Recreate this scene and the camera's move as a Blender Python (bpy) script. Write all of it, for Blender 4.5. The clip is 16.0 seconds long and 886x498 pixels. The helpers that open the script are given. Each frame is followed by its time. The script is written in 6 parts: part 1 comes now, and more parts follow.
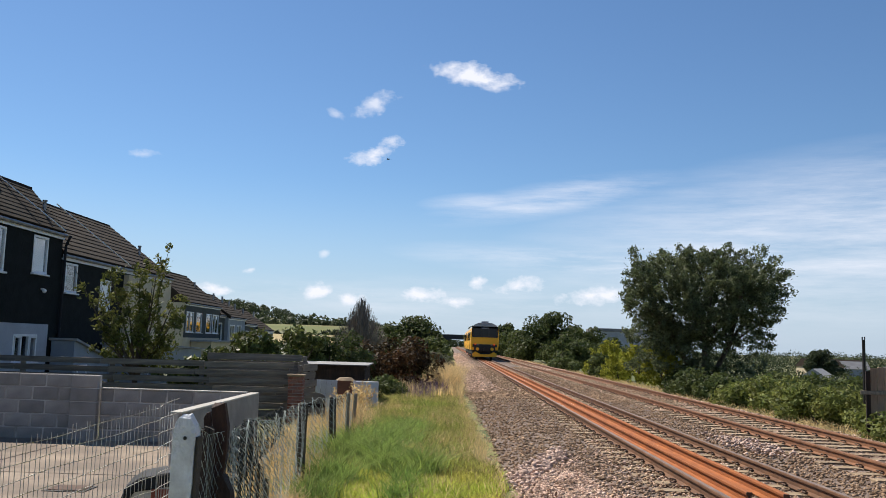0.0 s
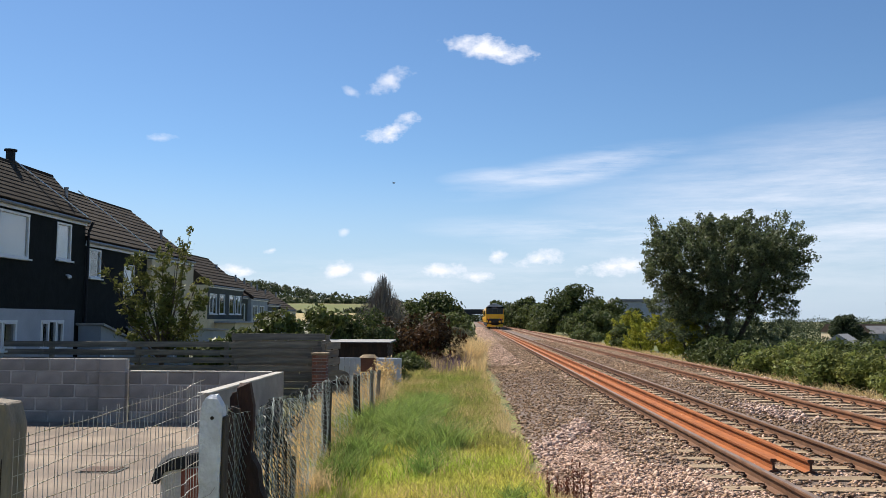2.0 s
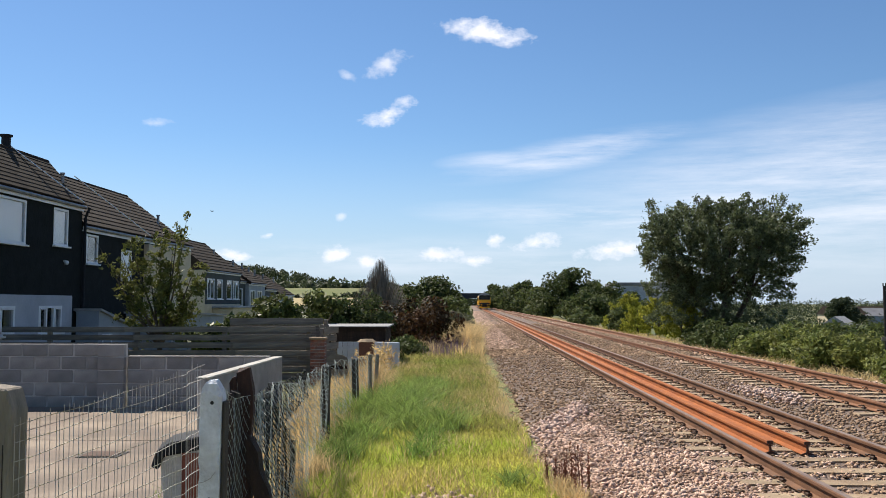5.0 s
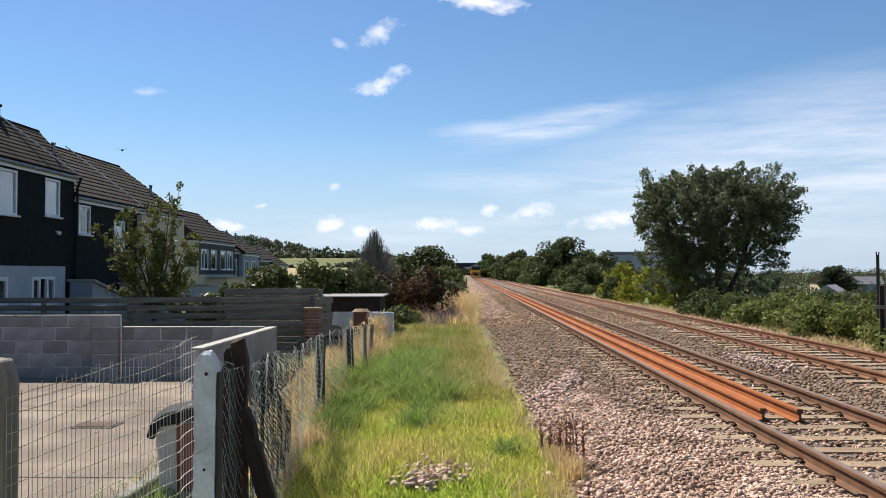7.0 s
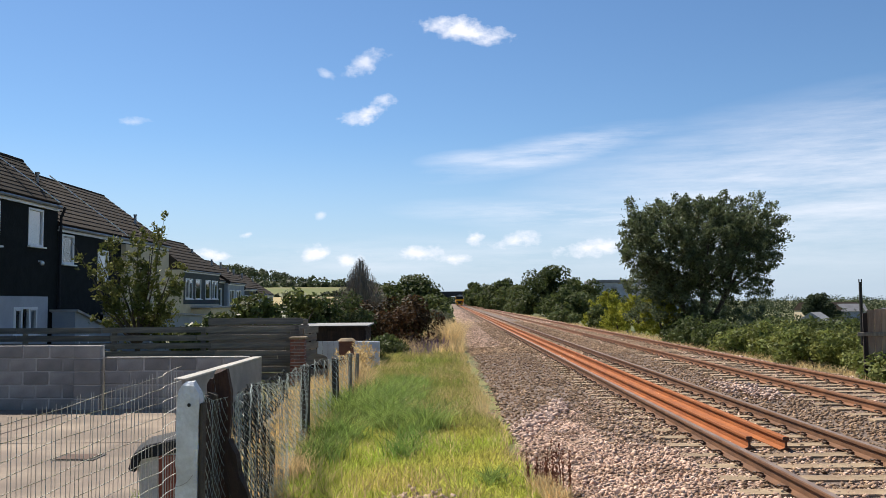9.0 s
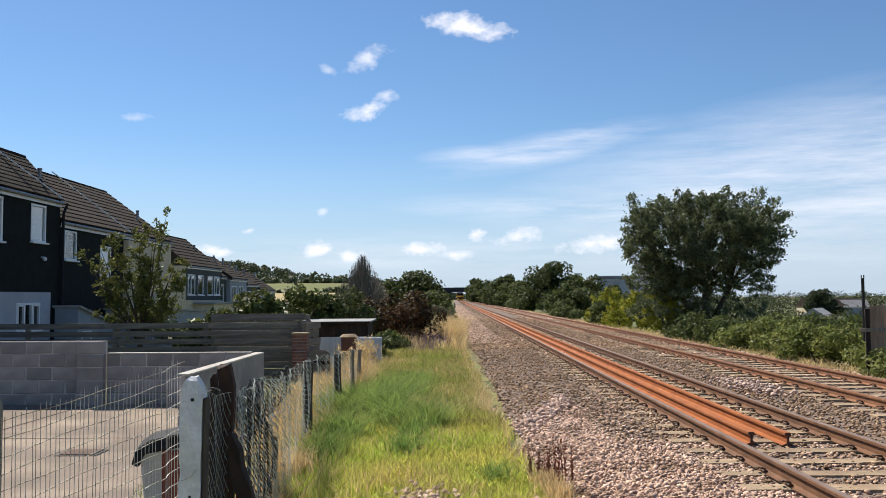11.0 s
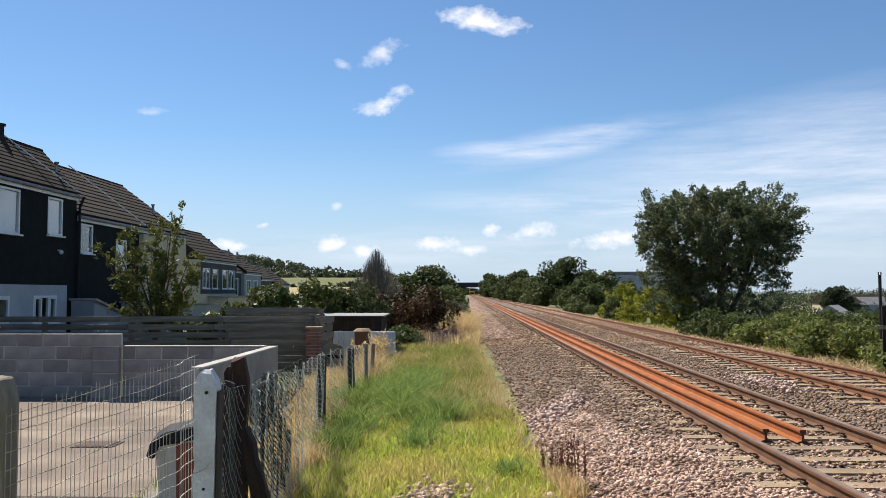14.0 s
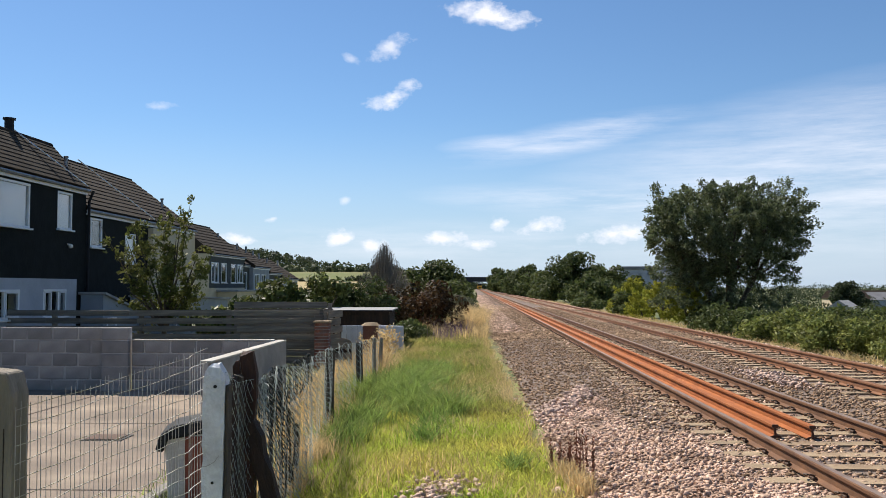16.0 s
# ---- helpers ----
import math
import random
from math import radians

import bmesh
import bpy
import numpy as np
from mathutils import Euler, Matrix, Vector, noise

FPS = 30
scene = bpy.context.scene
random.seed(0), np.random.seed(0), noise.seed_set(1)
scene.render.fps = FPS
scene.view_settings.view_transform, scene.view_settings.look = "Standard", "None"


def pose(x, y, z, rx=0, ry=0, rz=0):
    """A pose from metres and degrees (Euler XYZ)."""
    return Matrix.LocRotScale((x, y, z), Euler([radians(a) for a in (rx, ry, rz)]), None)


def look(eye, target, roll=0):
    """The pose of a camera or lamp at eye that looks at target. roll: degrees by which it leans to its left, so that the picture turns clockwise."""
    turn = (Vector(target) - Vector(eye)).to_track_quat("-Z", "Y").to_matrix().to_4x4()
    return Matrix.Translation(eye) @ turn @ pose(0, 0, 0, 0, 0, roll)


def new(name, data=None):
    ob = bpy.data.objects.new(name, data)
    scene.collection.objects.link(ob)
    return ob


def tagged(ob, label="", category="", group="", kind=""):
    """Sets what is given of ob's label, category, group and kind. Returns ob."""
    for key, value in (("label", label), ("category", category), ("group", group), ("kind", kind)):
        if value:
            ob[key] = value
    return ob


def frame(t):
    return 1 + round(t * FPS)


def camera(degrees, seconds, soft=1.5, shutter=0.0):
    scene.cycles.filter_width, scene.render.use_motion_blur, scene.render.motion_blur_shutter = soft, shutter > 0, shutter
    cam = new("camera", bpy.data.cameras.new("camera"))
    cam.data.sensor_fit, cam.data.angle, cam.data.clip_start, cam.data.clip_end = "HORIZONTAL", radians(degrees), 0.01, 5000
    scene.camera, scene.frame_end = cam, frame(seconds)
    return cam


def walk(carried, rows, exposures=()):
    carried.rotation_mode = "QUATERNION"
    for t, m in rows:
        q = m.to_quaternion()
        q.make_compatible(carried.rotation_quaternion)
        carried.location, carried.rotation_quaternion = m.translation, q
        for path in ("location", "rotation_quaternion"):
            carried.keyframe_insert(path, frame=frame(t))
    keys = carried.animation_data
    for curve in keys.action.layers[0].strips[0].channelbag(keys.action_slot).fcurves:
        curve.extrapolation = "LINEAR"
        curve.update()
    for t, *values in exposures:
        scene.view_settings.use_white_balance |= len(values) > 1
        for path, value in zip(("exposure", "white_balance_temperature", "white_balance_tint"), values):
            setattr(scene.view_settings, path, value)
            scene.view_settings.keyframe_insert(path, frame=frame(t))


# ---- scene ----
cam = camera(54.9, 16.0, soft=0.85)
PATH = [
    (0, (-0.001, -0.009, 1.629), (-0.025, 1.979, 1.851), 1.7),
    (0.5, (0.009, -0.043, 1.632), (-0.013, 1.948, 1.822), 0.8),
    (1, (0.015, -0.044, 1.633), (-0.032, 1.95, 1.784), 0.2),
    (1.5, (0.009, -0.034, 1.632), (-0.052, 1.958, 1.801), 0.2),
    (2, (0.013, -0.045, 1.632), (-0.056, 1.947, 1.796), 0.2),
    (2.5, (0.009, -0.043, 1.63), (-0.059, 1.951, 1.771), 0.3),
    (3, (0.005, -0.031, 1.631), (-0.064, 1.965, 1.731), 0.4),
    (3.5, (0.008, -0.035, 1.633), (-0.063, 1.962, 1.715), 0.4),
    (4, (0.013, -0.048, 1.632), (-0.06, 1.947, 1.756), 0.3),
    (4.2, (0.011, -0.049, 1.632), (-0.06, 1.944, 1.788), 0.2),
    (6.3, (0.004, -0.014, 1.636), (-0.04, 1.984, 1.702), -0.2),
    (6.5, (0.003, -0.005, 1.633), (-0.035, 1.993, 1.704), -0.2),
    (7, (-0.001, -0.005, 1.635), (-0.05, 1.994, 1.691), -0.2),
    (7.5, (0.0, -0.007, 1.633), (-0.048, 1.991, 1.711), -0.2),
    (8, (0.002, -0.012, 1.635), (-0.042, 1.984, 1.746), -0.2),
    (8.5, (0.003, -0.009, 1.634), (-0.029, 1.988, 1.741), -0.3),
    (9, (0.007, -0.011, 1.637), (-0.009, 1.986, 1.76), -0.4),
    (11.5, (0.003, -0.016, 1.632), (-0.022, 1.982, 1.737), -0.4),
    (12, (0.005, -0.016, 1.636), (-0.039, 1.981, 1.725), -0.1),
    (12.5, (0.005, -0.016, 1.636), (-0.035, 1.981, 1.74), -0.2),
    (13, (0.003, -0.009, 1.635), (-0.04, 1.988, 1.735), -0.2),
    (13.5, (0.006, -0.014, 1.632), (-0.041, 1.982, 1.736), -0.2),
    (14, (0.004, -0.011, 1.631), (-0.049, 1.986, 1.733), -0.1),
    (14.5, (0.005, -0.008, 1.633), (-0.048, 1.989, 1.733), -0.1),
    (15, (0.003, -0.008, 1.635), (-0.049, 1.989, 1.728), -0.0),
    (15.5, (0.003, -0.011, 1.636), (-0.051, 1.987, 1.725), -0.0),
    (16, (0.001, 0.001, 1.631), (-0.071, 1.997, 1.72), -0.0),
]
walk(cam, [(t, look(eye, target, roll)) for t, eye, target, roll in PATH],
     exposures=[(0, 0.36), (0.5, 0.36), (1.0, 0.45), (2.0, 0.46), (3.5, 0.49), (7.0, 0.5), (9.0, 0.47), (12.5, 0.48), (16, 0.48)])

# ---- world, sun, exposure ----
SUN_AZ, SUN_EL = radians(-42), radians(50)   # azimuth from the track's direction, towards the houses
CLOUDS = [
    (0.0151, 0.9521, 0.3055, 0.0412, 0.0133, -0.1),
    (-0.0921, 0.9713, 0.2192, 0.0266, 0.012, 0.5),
    (-0.0941, 0.9568, 0.275, 0.0252, 0.0113, 0.35, 0.7),
    (-0.1404, 0.9556, 0.2589, 0.0106, 0.0053, -0.3, 0.4),
    (0.0318, 0.9966, 0.0766, 0.0146, 0.0086, 0.2),
    (0.0757, 0.9947, 0.0697, 0.0266, 0.0113, 0.15),
    (0.1611, 0.9851, 0.061, 0.0412, 0.0093, 0.1),
    (-0.0377, 0.9977, 0.0556, 0.0412, 0.0093, 0.0),
    (0.0, 0.9987, 0.0503, 0.0199, 0.0066, 0),
    (-0.1557, 0.9861, 0.0578, 0.0199, 0.01, 0.1),
    (-0.1207, 0.9914, 0.0501, 0.0173, 0.0086, 0.1),
    (-0.2315, 0.9697, 0.0778, 0.01, 0.004, 0.2),
    (-0.3453, 0.9174, 0.1979, 0.0186, 0.0046, 0.1, 0.45),
    (-0.266, 0.9625, 0.0541, 0.0226, 0.008, 0),
    (-0.1496, 0.9836, 0.1004, 0.006, 0.004, 0.5, 0.5)]


def build_world():
    w = bpy.data.worlds.new("sky")
    scene.world = w
    w.use_nodes = True
    nt = w.node_tree
    nt.nodes.clear()
    N, L = nt.nodes.new, nt.links.new
    out, bg = N("ShaderNodeOutputWorld"), N("ShaderNodeBackground")
    sky = N("ShaderNodeTexSky")
    sky.sky_type, sky.sun_disc = "NISHITA", False
    sky.sun_elevation, sky.sun_rotation = SUN_EL, SUN_AZ
    sky.air_density, sky.dust_density, sky.ozone_density = 1.0, 0.1, 4.0
    tc = N("ShaderNodeTexCoord")

    def math_node(op, a, b=None, clamp=False):
        n = N("ShaderNodeMath")
        n.operation, n.use_clamp = op, clamp
        for k, v in enumerate((a, b)):
            if v is None:
                continue
            if hasattr(v, "links"):
                L(v, n.inputs[k])
            else:
                n.inputs[k].default_value = v
        return n.outputs[0]

    def noise_node(scale, stretch, detail=6, rough=0.6):
        mp, nz = N("ShaderNodeMapping"), N("ShaderNodeTexNoise")
        mp.inputs["Scale"].default_value = stretch
        L(tc.outputs["Generated"], mp.inputs["Vector"])
        L(mp.outputs[0], nz.inputs["Vector"])
        nz.inputs["Scale"].default_value, nz.inputs["Detail"].default_value = scale, detail
        nz.inputs["Roughness"].default_value = rough
        return nz.outputs["Fac"]

    def dot(v):
        n = N("ShaderNodeVectorMath")
        n.operation = "DOT_PRODUCT"
        L(tc.outputs["Generated"], n.inputs[0])
        n.inputs[1].default_value = v
        return n.outputs["Value"]

    def blob(dx, dy, dz, a, b, tilt):
        """1 in the middle of an oval round the given direction, falling to 0 and below outside."""
        d = Vector((dx, dy, dz)).normalized()
        right = Vector((dy, -dx, 0)).normalized()
        up = right.cross(d)
        r2, u2 = right * math.cos(tilt) + up * math.sin(tilt), up * math.cos(tilt) - right * math.sin(tilt)
        p = math_node("POWER", dot((r2 - d * r2.dot(d)) / a), 2.0)
        q = math_node("POWER", dot((u2 - d * u2.dot(d)) / b), 2.0)
        return math_node("SUBTRACT", 1.0, math_node("SQRT", math_node("ADD", p, q)))

    puff = noise_node(26, (1, 1, 1.6), 7, 0.62)
    edge = math_node("MULTIPLY", math_node("SUBTRACT", puff, 0.5), 3.4)
    total = None
    for c in CLOUDS:
        dx, dy, dz, a, b, tilt = c[:6]
        m = math_node("MULTIPLY", math_node("ADD", blob(dx, dy, dz, a * 1.08, b * 1.08, tilt), edge), 1.1, True)
        m = math_node("MULTIPLY", m, c[6] if len(c) > 6 else 0.95)
        front = math_node("GREATER_THAN", dot((0, 1, 0)), 0.0)
        m = math_node("MULTIPLY", m, front)
        total = m if total is None else math_node("MAXIMUM", total, m)
    # thin high cloud: streaks that thicken towards the right
    streak = noise_node(7.0, (0.7, 1, 6.5), 9, 0.66)
    for c, gain, low, gap in (((0.40, 0.9, 0.12, 0.36, 0.1, 0.10), 0.62, 0.27, 2.6), ((0.12, 0.98, 0.172, 0.15, 0.022, 0.16), 0.6, 0.38, 3.0), ((0.03, 0.98, 0.165, 0.07, 0.012, 0.05), 0.5, 0.36, 3.0),
                              ((0.2, 0.97, 0.095, 0.26, 0.022, -0.06), 0.7, 0.36, 3.0), ((-0.02, 0.99, 0.05, 0.5, 0.03, 0.0), 0.35, 0.36, 3.0)):
        m = math_node("MULTIPLY", math_node("ADD", blob(*c), 0.1), 1.3, True)
        q = math_node("MULTIPLY", math_node("SUBTRACT", streak, low), gap, True)
        m = math_node("MULTIPLY", math_node("MULTIPLY", m, q), gain)
        total = math_node("MAXIMUM", total, m)
    mix = N("ShaderNodeMix")
    mix.data_type = "RGBA"
    L(total, mix.inputs["Factor"])
    tint = N("ShaderNodeMix")
    tint.data_type, tint.blend_type = "RGBA", "MULTIPLY"
    tint.inputs["Factor"].default_value = 1.0
    L(sky.outputs[0], tint.inputs["A"])
    tint.inputs["B"].default_value = SKY_TINT
    # pale haze towards the horizon
    haze = N("ShaderNodeMix")
    haze.data_type = "RGBA"
    up = N("ShaderNodeMapRange")
    up.interpolation_type = "SMOOTHSTEP"
    up.inputs["From Min"].default_value, up.inputs["From Max"].default_value = -0.02, 0.2
    up.inputs["To Min"].default_value, up.inputs["To Max"].default_value = 0.85, 0.0
    L(dot((0, 0, 1)), up.inputs["Value"])
    L(up.outputs[0], haze.inputs["Factor"])
    L(tint.outputs["Result"], haze.inputs["A"])
    haze.inputs["B"].default_value = (5.4, 6.6, 8.35, 1)
    L(haze.outputs["Result"], mix.inputs["A"])
    mix.inputs["B"].default_value = CLOUD_COLOUR
    L(mix.outputs["Result"], bg.inputs["Color"])
    bg.inputs["Strength"].default_value = SKY_STRENGTH
    L(bg.outputs[0], out.inputs["Surface"])


SKY_STRENGTH, SKY_TINT, CLOUD_COLOUR = 0.074, (0.845, 0.99, 1.105, 1), (10.2, 10.3, 11.15, 1)
build_world()
sun = new("sun", bpy.data.lights.new("sun", "SUN"))
sun.data.energy, sun.data.angle, sun.data.color = 5.0, radians(0.53), (1.0, 0.93, 0.82)
sun.matrix_basis = look((0, 0, 0), (-math.sin(SUN_AZ) * math.cos(SUN_EL), -math.cos(SUN_AZ) * math.cos(SUN_EL), -math.sin(SUN_EL)))


# ---- materials ----
def mat(name, col, col2=None, scale=6.0, rough=0.8, metal=0.0, bump=0.3, fine=60.0, rand=0.0, island=0.0, glow=0.0,
        stain=None, stain_amount=0.35, stain_from=0.48, coords="Object", dist=0.02, stretch=(1, 1, 1), translucent=0.0, gloss=0.4):
    """Noise between two colours at two scales, stains, bump; rand varies by object, island by loose piece."""
    m = bpy.data.materials.new(name)
    m.use_nodes = True
    nt = m.node_tree
    N, L = nt.nodes.new, nt.links.new
    b = nt.nodes["Principled BSDF"]
    col2 = col2 or tuple(c * 0.7 for c in col)
    tc, mp = N("ShaderNodeTexCoord"), N("ShaderNodeMapping")
    mp.inputs["Scale"].default_value = stretch
    L(tc.outputs[coords], mp.inputs["Vector"])

    def nz(s, d=5):
        n = N("ShaderNodeTexNoise")
        n.inputs["Scale"].default_value, n.inputs["Detail"].default_value = s, d
        L(mp.outputs[0], n.inputs["Vector"])
        return n.outputs["Fac"]

    def ramp(fac, lo, hi):
        r = N("ShaderNodeMapRange")
        r.inputs["From Min"].default_value, r.inputs["From Max"].default_value = lo, hi
        L(fac, r.inputs["Value"])
        return r.outputs[0]

    def mixc(fac, a, bb, blend="MIX"):
        x = N("ShaderNodeMix")
        x.data_type, x.blend_type = "RGBA", blend
        for key, v in (("Factor", fac), ("A", a), ("B", bb)):
            if hasattr(v, "links"):
                L(v, x.inputs[key])
            elif key == "Factor":
                x.inputs[key].default_value = v
            else:
                x.inputs[key].default_value = (*v, 1) if len(v) == 3 else v
        return x.outputs["Result"]

    c = mixc(ramp(nz(scale), 0.35, 0.65), col, col2)
    grain = N("ShaderNodeMapRange")
    grain.inputs["To Min"].default_value, grain.inputs["To Max"].default_value = 0.78, 1.18
    fine_fac = nz(fine, 3)
    L(fine_fac, grain.inputs["Value"])
    hsv = N("ShaderNodeHueSaturation")
    L(c, hsv.inputs["Color"])
    val = grain.outputs[0]
    for amount, node, sock in ((rand, "ShaderNodeObjectInfo", "Random"), (island, "ShaderNodeNewGeometry", "Random Per Island")):
        if amount:
            r = N("ShaderNodeMapRange")
            r.inputs["To Min"].default_value, r.inputs["To Max"].default_value = 1 - amount, 1 + amount
            L(N(node).outputs[sock], r.inputs["Value"])
            mu = N("ShaderNodeMath")
            mu.operation = "MULTIPLY"
            L(val, mu.inputs[0]), L(r.outputs[0], mu.inputs[1])
            val = mu.outputs[0]
    L(val, hsv.inputs["Value"])
    c = hsv.outputs[0]
    if stain:
        f = N("ShaderNodeMath")
        f.operation = "MULTIPLY"
        L(ramp(nz(scale * 0.37, 7), stain_from, stain_from + 0.14), f.inputs[0])
        f.inputs[1].default_value = stain_amount
        c = mixc(f.outputs[0], c, stain)
    L(c, b.inputs["Base Color"])
    b.inputs["Specular IOR Level"].default_value = gloss
    b.inputs["Roughness"].default_value, b.inputs["Metallic"].default_value = rough, metal
    if bump:
        bp = N("ShaderNodeBump")
        bp.inputs["Strength"].default_value, bp.inputs["Distance"].default_value = bump, dist
        L(fine_fac, bp.inputs["Height"])
        L(bp.outputs[0], b.inputs["Normal"])
    if glow:
        b.inputs["Emission Color"].default_value, b.inputs["Emission Strength"].default_value = (*col, 1), glow
    if translucent:
        t, ms = N("ShaderNodeBsdfTranslucent"), N("ShaderNodeMixShader")
        L(c, t.inputs["Color"])
        ms.inputs[0].default_value = translucent
        L(b.outputs[0], ms.inputs[1]), L(t.outputs[0], ms.inputs[2])
        L(ms.outputs[0], nt.nodes["Material Output"].inputs["Surface"])
    return m


def leafmat(name, a, b, island=0.45, tr=0.35, rough=0.55, gloss=0.12):
    return mat(name, a, b, scale=0.8, rough=rough, bump=0, fine=3, island=island, translucent=tr, gloss=gloss)


